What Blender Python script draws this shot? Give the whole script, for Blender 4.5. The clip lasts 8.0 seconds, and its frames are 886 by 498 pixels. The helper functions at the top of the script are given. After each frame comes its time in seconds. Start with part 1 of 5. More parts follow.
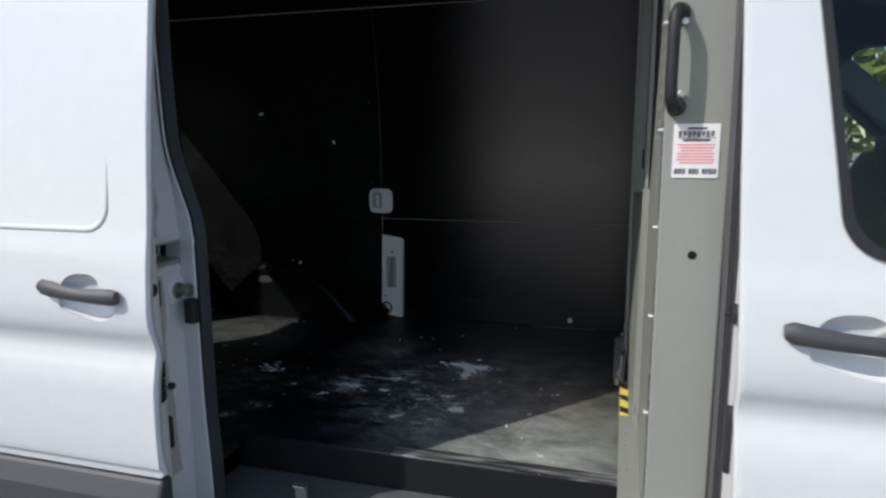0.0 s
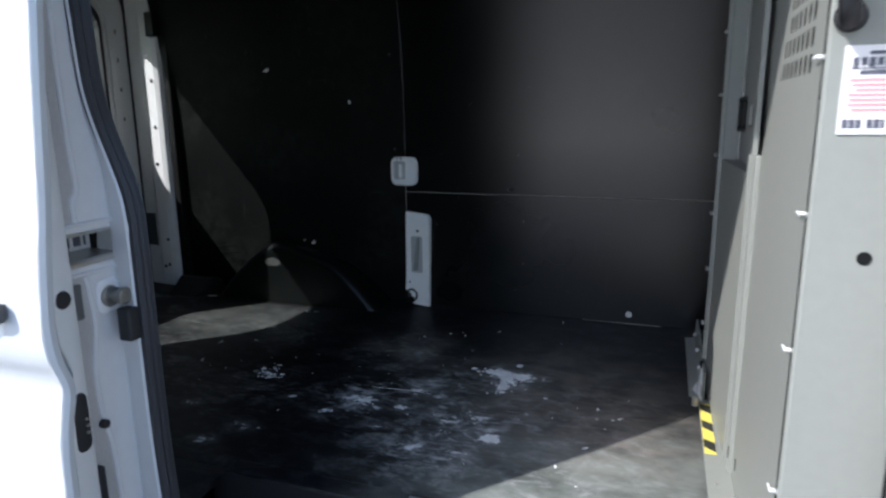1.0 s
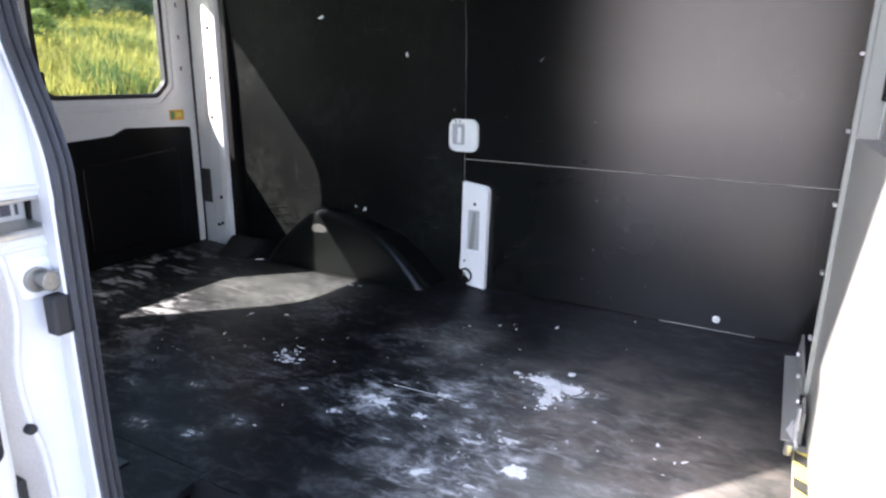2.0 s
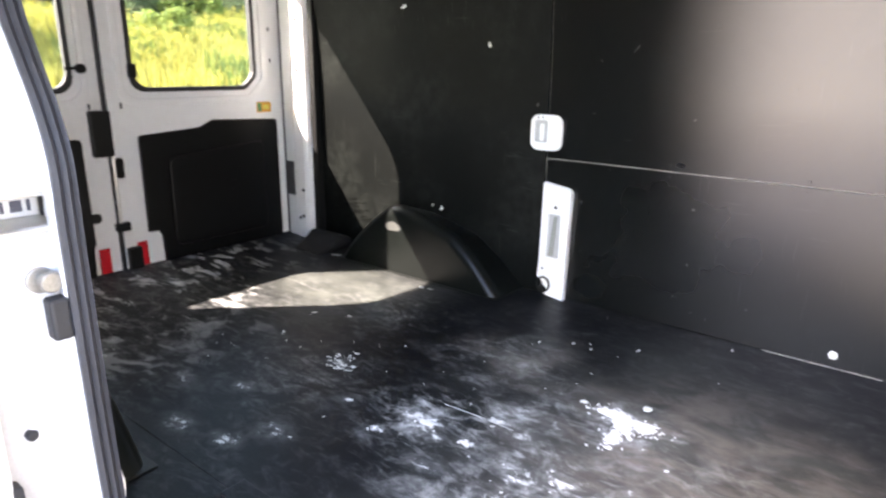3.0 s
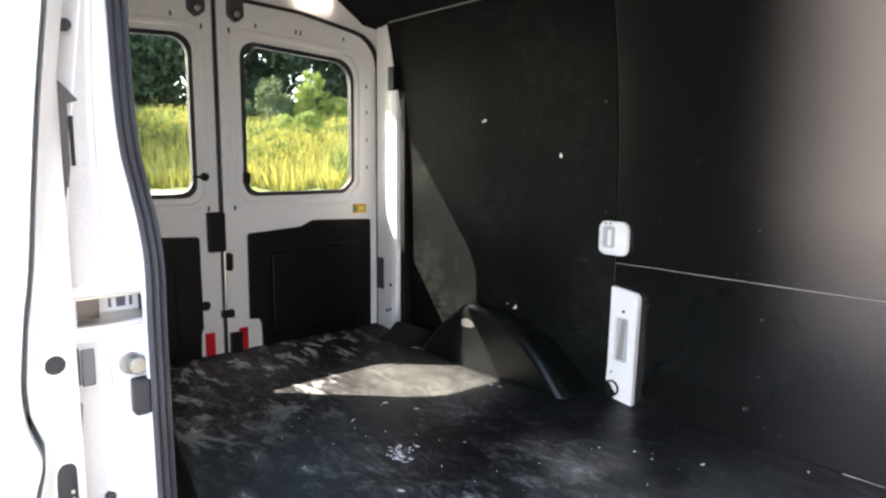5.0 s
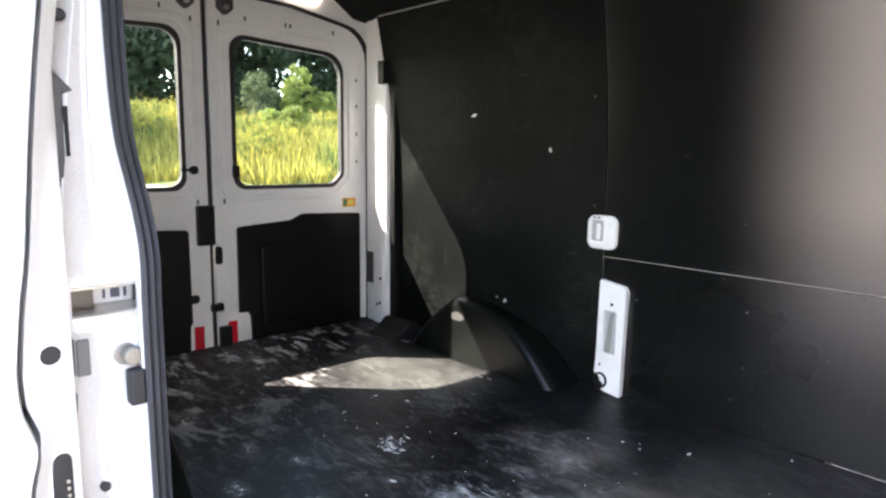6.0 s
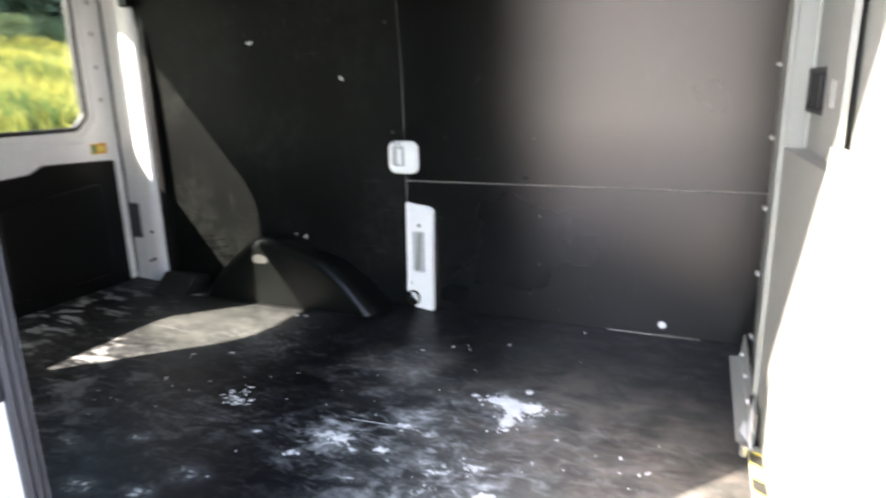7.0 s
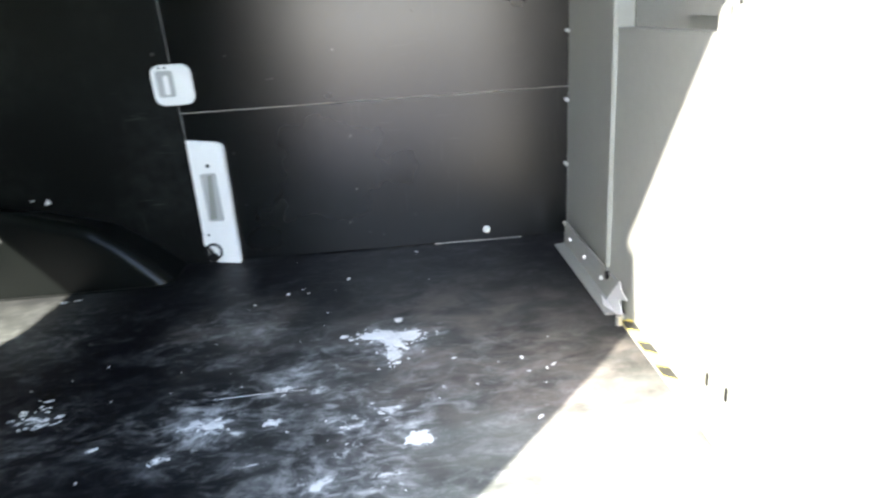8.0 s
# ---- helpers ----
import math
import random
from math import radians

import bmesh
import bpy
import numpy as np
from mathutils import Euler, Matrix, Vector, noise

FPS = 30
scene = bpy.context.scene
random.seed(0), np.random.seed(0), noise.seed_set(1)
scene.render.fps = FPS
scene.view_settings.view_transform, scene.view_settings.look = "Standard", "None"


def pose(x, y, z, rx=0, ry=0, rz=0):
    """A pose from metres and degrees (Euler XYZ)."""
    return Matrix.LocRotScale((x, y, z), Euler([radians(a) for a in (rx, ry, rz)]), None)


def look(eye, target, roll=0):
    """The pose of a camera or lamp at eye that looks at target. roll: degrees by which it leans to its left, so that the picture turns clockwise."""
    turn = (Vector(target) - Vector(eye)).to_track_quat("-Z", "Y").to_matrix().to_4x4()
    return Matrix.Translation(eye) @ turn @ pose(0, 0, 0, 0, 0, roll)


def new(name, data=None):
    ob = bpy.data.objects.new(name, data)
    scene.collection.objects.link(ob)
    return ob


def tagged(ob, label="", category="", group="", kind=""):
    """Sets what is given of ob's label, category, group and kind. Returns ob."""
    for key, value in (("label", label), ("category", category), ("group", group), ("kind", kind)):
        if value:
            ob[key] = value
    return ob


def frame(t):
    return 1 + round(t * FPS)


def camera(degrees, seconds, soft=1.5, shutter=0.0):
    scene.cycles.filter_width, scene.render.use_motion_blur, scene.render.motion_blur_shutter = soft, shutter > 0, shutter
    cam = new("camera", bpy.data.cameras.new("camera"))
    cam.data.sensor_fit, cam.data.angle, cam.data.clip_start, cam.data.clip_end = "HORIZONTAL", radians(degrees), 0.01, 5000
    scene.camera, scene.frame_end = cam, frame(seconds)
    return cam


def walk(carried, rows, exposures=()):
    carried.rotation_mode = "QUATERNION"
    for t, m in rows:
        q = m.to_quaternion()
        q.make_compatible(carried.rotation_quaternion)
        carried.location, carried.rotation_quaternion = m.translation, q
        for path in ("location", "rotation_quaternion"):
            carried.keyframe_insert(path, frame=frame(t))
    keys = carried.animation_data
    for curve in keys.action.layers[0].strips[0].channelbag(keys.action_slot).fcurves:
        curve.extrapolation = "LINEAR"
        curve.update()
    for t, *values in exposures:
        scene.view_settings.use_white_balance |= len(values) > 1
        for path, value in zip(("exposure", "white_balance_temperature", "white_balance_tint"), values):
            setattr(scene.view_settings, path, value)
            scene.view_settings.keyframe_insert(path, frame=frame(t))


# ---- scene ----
cam = camera(70.0, 8.0, soft=2.4, shutter=0.4)
PATH = [
    (0, (0.025, 0.035, 0.882), (-0.513, 1.935, 0.561), -0.1),
    (0.5, (-0.072, 0.252, 0.866), (-0.62, 2.145, 0.53), -1.1),
    (1, (-0.088, 0.506, 0.845), (-0.737, 2.352, 0.43), -0.6),
    (1.5, (-0.055, 0.709, 0.837), (-0.865, 2.473, 0.354), 0.1),
    (2.8, (-0.075, 1.04, 0.835), (-1.18, 2.605, 0.259), 1.0),
    (3, (-0.048, 1.068, 0.83), (-1.236, 2.577, 0.272), 0.8),
    (3.5, (0.033, 1.095, 0.849), (-1.31, 2.492, 0.354), 0.6),
    (4, (0.097, 1.102, 0.874), (-1.333, 2.445, 0.485), 0.4),
    (4.5, (0.124, 1.092, 0.885), (-1.357, 2.407, 0.603), 0.5),
    (6, (0.132, 1.064, 0.879), (-1.318, 2.41, 0.585), 0.8),
    (6.5, (0.062, 1.004, 0.858), (-1.155, 2.553, 0.509), 0.2),
    (7, (-0.104, 0.879, 0.861), (-0.845, 2.67, 0.366), -1.3),
    (7.5, (-0.269, 0.898, 0.789), (-0.595, 2.767, 0.155), -3.2),
    (8, (-0.477, 0.977, 0.771), (-0.367, 2.846, 0.068), -3.7),
]
EXPOSURES = [(0.0, -0.15, 6400, 12), (0.5, -0.12, 6300, 12), (1.0, 0.7, 6000, 13), (1.5, 1.85, 6100, 20), (3.0, 3.7, 7400, 22), (3.5, 3.48, 7500, 22), (4.0, 3.36, 7600, 21), (4.5, 3.33, 7500, 20), (6.0, 3.25, 7200, 20), (7.0, 3.25, 7200, 18), (8.0, 3.1, 6750, 12)]
walk(cam, [(t, look(eye, target, roll)) for t, eye, target, roll in PATH], EXPOSURES)

# ---- light ----
SUN_WAY = Vector((1.0, 0.98, -1.26)).normalized()
world = bpy.data.worlds.new("sky")
scene.world = world
world.use_nodes = True
wn = world.node_tree.nodes
sky = wn.new("ShaderNodeTexSky")
sky.sky_type = "NISHITA"
sky.sun_disc = False
sky.sun_elevation = math.asin(-SUN_WAY.z)
sky.sun_rotation = math.atan2(-SUN_WAY.x, -SUN_WAY.y)
wn["Background"].inputs["Strength"].default_value = 0.19
world.node_tree.links.new(sky.outputs[0], wn["Background"].inputs["Color"])
sun_data = bpy.data.lights.new("sun", "SUN")
sun_data.energy = 3.5
sun_data.angle = radians(0.6)
sun_data.color = (1.0, 0.98, 0.92)
sun = new("sun", sun_data)
sun.matrix_world = look((-8, -9, 12), Vector((-8, -9, 12)) + SUN_WAY)


# ---- materials ----
def material(name, colour, rough=0.5, metal=0.0, vary=0.12, scale=12.0, bump=0.0, bump_scale=120.0, coat=0.0, spec=0.5):
    """A plain surface whose colour wanders at two scales, with fine relief."""
    m = bpy.data.materials.new(name)
    m.use_nodes = True
    n, l = m.node_tree.nodes, m.node_tree.links
    b = n["Principled BSDF"]
    b.inputs["Roughness"].default_value = rough
    b.inputs["Metallic"].default_value = metal
    b.inputs["Coat Weight"].default_value = coat
    b.inputs["Specular IOR Level"].default_value = spec
    co = n.new("ShaderNodeTexCoord")
    big, small = n.new("ShaderNodeTexNoise"), n.new("ShaderNodeTexNoise")
    big.inputs["Scale"].default_value, big.inputs["Detail"].default_value = scale * 0.25, 4
    small.inputs["Scale"].default_value, small.inputs["Detail"].default_value = scale * 6, 3
    l.new(co.outputs["Object"], big.inputs["Vector"])
    l.new(co.outputs["Object"], small.inputs["Vector"])
    add = n.new("ShaderNodeMath")
    add.operation = "ADD"
    l.new(big.outputs[0], add.inputs[0])
    l.new(small.outputs[0], add.inputs[1])
    ramp = n.new("ShaderNodeMapRange")
    ramp.inputs[1].default_value, ramp.inputs[2].default_value = 0.6, 1.4
    ramp.inputs[3].default_value, ramp.inputs[4].default_value = 1 - vary, 1 + vary
    l.new(add.outputs[0], ramp.inputs[0])
    mul = n.new("ShaderNodeVectorMath")
    mul.operation = "SCALE"
    mul.inputs[0].default_value = colour
    l.new(ramp.outputs[0], mul.inputs["Scale"])
    l.new(mul.outputs[0], b.inputs["Base Color"])
    if bump:
        t = n.new("ShaderNodeTexNoise")
        t.inputs["Scale"].default_value = bump_scale
        l.new(co.outputs["Object"], t.inputs["Vector"])
        k = n.new("ShaderNodeBump")
        k.inputs["Strength"].default_value, k.inputs["Distance"].default_value = bump, 0.002
        l.new(t.outputs[0], k.inputs["Height"])
        l.new(k.outputs[0], b.inputs["Normal"])
    return m


def floor_material(name, dark, pale, grey, brown, zones, dusty, grimy, splashes, dragged):
    """Black coated ply: feathery scuffs in worn zones, pale dust with a painted sun lift, brown dust, and ragged pale
    spills.
    """
    m = material(name, dark, 0.42, vary=0.3, scale=10, bump=0.12, bump_scale=260, spec=0.11)
    n, l = m.node_tree.nodes, m.node_tree.links
    b = n["Principled BSDF"]
    co = n.new("ShaderNodeTexCoord")

    def op(kind, a, c, clamp=False):
        k = n.new("ShaderNodeMath")
        k.operation = kind
        k.use_clamp = clamp
        for s, v in zip(k.inputs, (a, c)):
            if isinstance(v, float):
                s.default_value = v
            else:
                l.new(v, s)
        return k.outputs[0]

    def span(value, lo, hi, a=0.0, c=1.0):
        r = n.new("ShaderNodeMapRange")
        r.interpolation_type = "SMOOTHSTEP"
        for k, v in zip((1, 2, 3, 4), (lo, hi, a, c)):
            r.inputs[k].default_value = v
        l.new(value, r.inputs[0])
        return r.outputs[0]

    def noise(scale, detail, stretch=(1, 1, 1), turn=0.0, rough=0.55, twist=0.0):
        mp, t = n.new("ShaderNodeMapping"), n.new("ShaderNodeTexNoise")
        mp.inputs["Scale"].default_value = stretch
        mp.inputs["Rotation"].default_value = (0, 0, radians(turn))
        for k, v in (("Scale", scale), ("Detail", detail), ("Roughness", rough), ("Distortion", twist)):
            t.inputs[k].default_value = v
        l.new(co.outputs["Object"], mp.inputs[0])
        l.new(mp.outputs[0], t.inputs["Vector"])
        return t.outputs[0]

    def warp(amount, scale):
        t, off, add = n.new("ShaderNodeTexNoise"), n.new("ShaderNodeVectorMath"), n.new("ShaderNodeVectorMath")
        t.inputs["Scale"].default_value, t.inputs["Detail"].default_value = scale, 3
        l.new(co.outputs["Object"], t.inputs["Vector"])
        off.operation = "MULTIPLY_ADD"
        off.inputs[1].default_value, off.inputs[2].default_value = (amount, amount, 0), (-amount / 2, -amount / 2, 0)
        l.new(t.outputs["Color"], off.inputs[0])
        l.new(co.outputs["Object"], add.inputs[0])
        l.new(off.outputs[0], add.inputs[1])
        return add.outputs[0]

    def spots(places, where, flat=1.0):
        total = None
        for x, y, radius, weight in places:
            sub, scl, ln = n.new("ShaderNodeVectorMath"), n.new("ShaderNodeVectorMath"), n.new("ShaderNodeVectorMath")
            sub.operation, scl.operation, ln.operation = "SUBTRACT", "MULTIPLY", "LENGTH"
            sub.inputs[1].default_value = (x, y, 0)
            scl.inputs[1].default_value = (1, flat, 1)
            l.new(where, sub.inputs[0])
            l.new(sub.outputs[0], scl.inputs[0])
            l.new(scl.outputs[0], ln.inputs[0])
            f = span(ln.outputs["Value"], 0.0, radius, weight, 0.0)
            total = f if total is None else op("MAXIMUM", total, f)
        return total

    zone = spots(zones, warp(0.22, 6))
    # feathers: soft streaks broken by a finer patchwork
    cloud = span(noise(9.0, 9, (1.0, 1.5, 1), -12, 0.66, 0.7), 0.46, 0.74)
    streak = span(noise(5.0, 8, (1.8, 4.2, 1), 32, 0.64, 1.4), 0.50, 0.74)
    streak2 = span(noise(5.0, 8, (1.8, 4.6, 1), -24, 0.64, 1.4), 0.52, 0.76)
    fine = span(noise(34, 5, (1, 1.4, 1), 10, 0.6), 0.30, 0.60, 0.25, 1.0)
    thread = noise(6.0, 3, (1.0, 2.6, 1), -8, 0.5, 0.5)
    thread = span(op("ABSOLUTE", op("SUBTRACT", thread, 0.5), 0.0), 0.0, 0.010, 1.0, 0.0)
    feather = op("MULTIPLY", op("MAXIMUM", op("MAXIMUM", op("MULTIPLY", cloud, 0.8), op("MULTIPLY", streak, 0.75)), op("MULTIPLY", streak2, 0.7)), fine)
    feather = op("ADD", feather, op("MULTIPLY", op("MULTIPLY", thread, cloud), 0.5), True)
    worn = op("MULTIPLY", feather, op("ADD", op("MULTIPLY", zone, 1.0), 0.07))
    # spills: ragged flecks with a soft halo
    grain = noise(30, 6, (1.0, 1.7, 1), 14, 0.66, 0.8)
    sp = spots(splashes, warp(0.05, 22), 1.5)
    core = span(op("ADD", sp, op("MULTIPLY", op("SUBTRACT", grain, 0.5), 2.4)), 0.50, 0.90)
    core = op("MULTIPLY", op("MULTIPLY", core, 0.9), span(sp, 0.02, 0.30))
    halo = op("MULTIPLY", op("MULTIPLY", sp, fine), 0.22)
    # drag marks of loads pulled in over the rear sill, running along the van
    drag = span(noise(2.4, 5, (1.5, 4.4, 1), 10, 0.58, 1.2), 0.50, 0.58)
    drag = op("MULTIPLY", op("MULTIPLY", drag, span(noise(5.5, 6, (1.0, 1.7, 1), -48, 0.60, 0.8), 0.42, 0.56)), spots(dragged, warp(0.2, 5)))
    white = op("ADD", op("ADD", worn, core), op("ADD", halo, drag), True)
    # dust mask, which also carries the painted brightness of the sunlit floor
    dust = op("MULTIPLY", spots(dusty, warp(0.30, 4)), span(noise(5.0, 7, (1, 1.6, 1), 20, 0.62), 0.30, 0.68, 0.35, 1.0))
    grime = op("MULTIPLY", spots(grimy, warp(0.30, 5)), span(noise(6.0, 8, (1, 1.8, 1), -14, 0.64, 0.6), 0.36, 0.66, 0.12, 1.0))
    mixes = b.inputs["Base Color"].links[0].from_socket
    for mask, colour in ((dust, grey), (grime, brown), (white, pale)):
        mix = n.new("ShaderNodeMix")
        mix.data_type = "RGBA"
        l.new(mask, mix.inputs["Factor"])
        l.new(mixes, mix.inputs["A"])
        mix.inputs["B"].default_value = (*colour, 1)
        mixes = mix.outputs["Result"]
    l.new(mixes, b.inputs["Base Color"])
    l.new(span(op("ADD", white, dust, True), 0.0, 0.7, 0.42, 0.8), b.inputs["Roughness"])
    return m


def edge_material(name):
    """Rubbed black edging: long pale wear lines along it."""
    m = material(name, (0.02, 0.02, 0.021), 0.5, vary=0.2, scale=20, spec=0.3)
    n, l = m.node_tree.nodes, m.node_tree.links
    b = n["Principled BSDF"]
    co, mp, t, r, mix = n.new("ShaderNodeTexCoord"), n.new("ShaderNodeMapping"), n.new("ShaderNodeTexNoise"), n.new("ShaderNodeMapRange"), n.new("ShaderNodeMix")
    mp.inputs["Scale"].default_value = (3.0, 55.0, 30.0)
    t.inputs["Scale"].default_value, t.inputs["Detail"].default_value, t.inputs["Distortion"].default_value = 1.6, 5, 0.8
    r.inputs[1].default_value, r.inputs[2].default_value, r.inputs[4].default_value = 0.42, 0.70, 0.65
    l.new(co.outputs["Object"], mp.inputs[0])
    l.new(mp.outputs[0], t.inputs["Vector"])
    l.new(t.outputs[0], r.inputs[0])
    mix.data_type = "RGBA"
    l.new(r.outputs[0], mix.inputs["Factor"])
    l.new(b.inputs["Base Color"].links[0].from_socket, mix.inputs["A"])
    mix.inputs["B"].default_value = (0.5, 0.5, 0.48, 1)
    l.new(mix.outputs["Result"], b.inputs["Base Color"])
    return m


def leaf_material(name, colour, vary=0.45, passing=0.45):
    m = bpy.data.materials.new(name)
    m.use_nodes = True
    n, l = m.node_tree.nodes, m.node_tree.links
    b, out = n["Principled BSDF"], n["Material Output"]
    b.inputs["Roughness"].default_value = 0.6
    geo = n.new("ShaderNodeNewGeometry")
    mr = n.new("ShaderNodeMapRange")
    mr.inputs[3].default_value, mr.inputs[4].default_value = 1 - vary, 1 + vary
    l.new(geo.outputs["Random Per Island"], mr.inputs[0])
    mul = n.new("ShaderNodeVectorMath")
    mul.operation = "SCALE"
    mul.inputs[0].default_value = colour
    l.new(mr.outputs[0], mul.inputs["Scale"])
    l.new(mul.outputs[0], b.inputs["Base Color"])
    tr = n.new("ShaderNodeBsdfTranslucent")
    l.new(mul.outputs[0], tr.inputs["Color"])
    mix = n.new("ShaderNodeMixShader")
    mix.inputs[0].default_value = passing
    l.new(b.outputs[0], mix.inputs[1])
    l.new(tr.outputs[0], mix.inputs[2])
    l.new(mix.outputs[0], out.inputs["Surface"])
    return m


def glass_material(name, tint):
    m = bpy.data.materials.new(name)
    m.use_nodes = True
    n, l = m.node_tree.nodes, m.node_tree.links
    out = n["Material Output"]
    n.remove(n["Principled BSDF"])
    tr, gl, mix, fr = n.new("ShaderNodeBsdfTransparent"), n.new("ShaderNodeBsdfGlossy"), n.new("ShaderNodeMixShader"), n.new("ShaderNodeFresnel")
    tr.inputs["Color"].default_value = (*tint, 1)
    gl.inputs["Roughness"].default_value = 0.02
    fr.inputs["IOR"].default_value = 1.3
    l.new(fr.outputs[0], mix.inputs[0])
    l.new(tr.outputs[0], mix.inputs[1])
    l.new(gl.outputs[0], mix.inputs[2])
    l.new(mix.outputs[0], out.inputs["Surface"])
    return m


def liner_material(name, satin=0.31, matt=0.37, sheen=1.45, cap=0.07, rubbed=0.03, base=1.0):
    """Black film-faced ply: satin film over black, with faint dust, rubs and hairline scratches."""
    m = bpy.data.materials.new(name)
    m.use_nodes = True
    n, l = m.node_tree.nodes, m.node_tree.links
    out = n["Material Output"]
    n.remove(n["Principled BSDF"])
    co = n.new("ShaderNodeTexCoord")

    def noise(scale, detail, lo, hi, stretch=(1, 1, 1), turn=0.0):
        mp, t, r = n.new("ShaderNodeMapping"), n.new("ShaderNodeTexNoise"), n.new("ShaderNodeMapRange")
        mp.inputs["Scale"].default_value = stretch
        mp.inputs["Rotation"].default_value = (0, turn, 0)
        t.inputs["Scale"].default_value, t.inputs["Detail"].default_value = scale, detail
        r.inputs[1].default_value, r.inputs[2].default_value = lo, hi
        l.new(co.outputs["Object"], mp.inputs[0])
        l.new(mp.outputs[0], t.inputs["Vector"])
        l.new(t.outputs[0], r.inputs[0])
        return r.outputs[0]

    def math_node(op, a, b):
        k = n.new("ShaderNodeMath")
        k.operation = op
        for s, v in zip(k.inputs, (a, b)):
            if isinstance(v, float):
                s.default_value = v
            else:
                l.new(v, s)
        return k.outputs[0]

    rub = math_node("MULTIPLY", noise(3.0, 6, 0.42, 0.75), noise(22, 5, 0.35, 0.7))
    hair = math_node("MULTIPLY", noise(5.0, 2, 0.66, 0.74, (26, 26, 1.2), radians(28)), noise(2.2, 2, 0.48, 0.62))
    hair2 = math_node("MULTIPLY", noise(6.0, 2, 0.68, 0.74, (1.2, 20, 24), radians(-12)), noise(2.9, 2, 0.5, 0.62))
    mask = math_node("ADD", math_node("MULTIPLY", rub, rubbed), math_node("MULTIPLY", math_node("MAXIMUM", hair, hair2), 0.10))
    mix = n.new("ShaderNodeMix")
    mix.data_type = "RGBA"
    mix.inputs["A"].default_value, mix.inputs["B"].default_value = (0.0050 * base, 0.0057 * base, 0.0054 * base, 1), (0.25, 0.275, 0.25, 1)
    l.new(mask, mix.inputs["Factor"])
    diff, gl, sh, fr = n.new("ShaderNodeBsdfDiffuse"), n.new("ShaderNodeBsdfGlossy"), n.new("ShaderNodeMixShader"), n.new("ShaderNodeFresnel")
    l.new(mix.outputs["Result"], diff.inputs["Color"])
    gl.distribution = "BECKMANN"
    gl.inputs["Color"].default_value = (1.0, 0.95, 0.95, 1)
    r = n.new("ShaderNodeMapRange")
    r.inputs[3].default_value, r.inputs[4].default_value = satin, matt
    l.new(noise(1.6, 4, 0.3, 0.7), r.inputs[0])
    l.new(r.outputs[0], gl.inputs["Roughness"])
    fr.inputs["IOR"].default_value = 1.5
    k = n.new("ShaderNodeBump")
    k.inputs["Strength"].default_value, k.inputs["Distance"].default_value = 0.03, 0.002
    grain = n.new("ShaderNodeTexNoise")
    grain.inputs["Scale"].default_value = 240
    l.new(co.outputs["Object"], grain.inputs["Vector"])
    l.new(grain.outputs[0], k.inputs["Height"])
    l.new(k.outputs[0], gl.inputs["Normal"])
    l.new(math_node("MINIMUM", math_node("MULTIPLY", fr.outputs[0], sheen), cap), sh.inputs[0])
    l.new(diff.outputs[0], sh.inputs[1])
    l.new(gl.outputs[0], sh.inputs[2])
    l.new(sh.outputs[0], out.inputs["Surface"])
    return m


PAINT = material("white_body_paint", (0.70, 0.705, 0.70), 0.28, vary=0.03, scale=4, coat=0.6)
PILLAR = material("white_pillar_paint", (0.69, 0.68, 0.67), 0.36, vary=0.04, scale=6, bump=0.03)
# white pillar paint with the channel's shade put into it
CHANNEL_SHADE = material("channel_shade_paint", (0.46, 0.44, 0.42), 0.5, vary=0.12, scale=30)
INNER = material("inner_white_paint", (0.87, 0.86, 0.84), 0.40, vary=0.035, scale=5, bump=0.03)
STEEL = material("grey_powder_coat", (0.275, 0.28, 0.25), 0.45, vary=0.05, scale=8, bump=0.1, bump_scale=500)
LINER = liner_material("black_ply_liner", satin=0.26, matt=0.315, sheen=1.9, cap=0.10)
LINER_REAR = liner_material("scuffed_black_ply_liner", 0.5, 0.6, 0.2, 0.008, rubbed=0.055, base=1.0)
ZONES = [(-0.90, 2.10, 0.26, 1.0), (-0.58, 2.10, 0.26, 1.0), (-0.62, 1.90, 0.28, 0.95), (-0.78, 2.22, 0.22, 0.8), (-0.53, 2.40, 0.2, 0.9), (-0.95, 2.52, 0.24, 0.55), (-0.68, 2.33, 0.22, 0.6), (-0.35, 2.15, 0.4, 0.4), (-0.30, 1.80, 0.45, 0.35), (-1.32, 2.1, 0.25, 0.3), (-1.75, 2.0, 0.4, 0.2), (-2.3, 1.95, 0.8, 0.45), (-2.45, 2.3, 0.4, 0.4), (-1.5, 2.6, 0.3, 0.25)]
# dust; the doorway and (-1.75, 2.62) spots paint sunlight into the floor
DUST_AND_SUN = [(-0.40, 2.30, 0.75, 0.28), (-0.22, 2.05, 0.6, 0.34), (-0.55, 1.95, 0.5, 0.18), (-0.15, 1.70, 0.75, 1.0), (-0.9, 2.5, 0.3, 0.14), (-1.75, 2.62, 0.5, 0.30), (-2.3, 2.3, 0.5, 0.12), (-0.45, 2.75, 0.5, 0.12)]
GRIME = [(-0.34, 2.30, 0.56, 1.0), (-0.20, 2.20, 0.46, 0.9), (-0.92, 2.52, 0.28, 0.5), (-0.72, 2.24, 0.2, 0.4)]
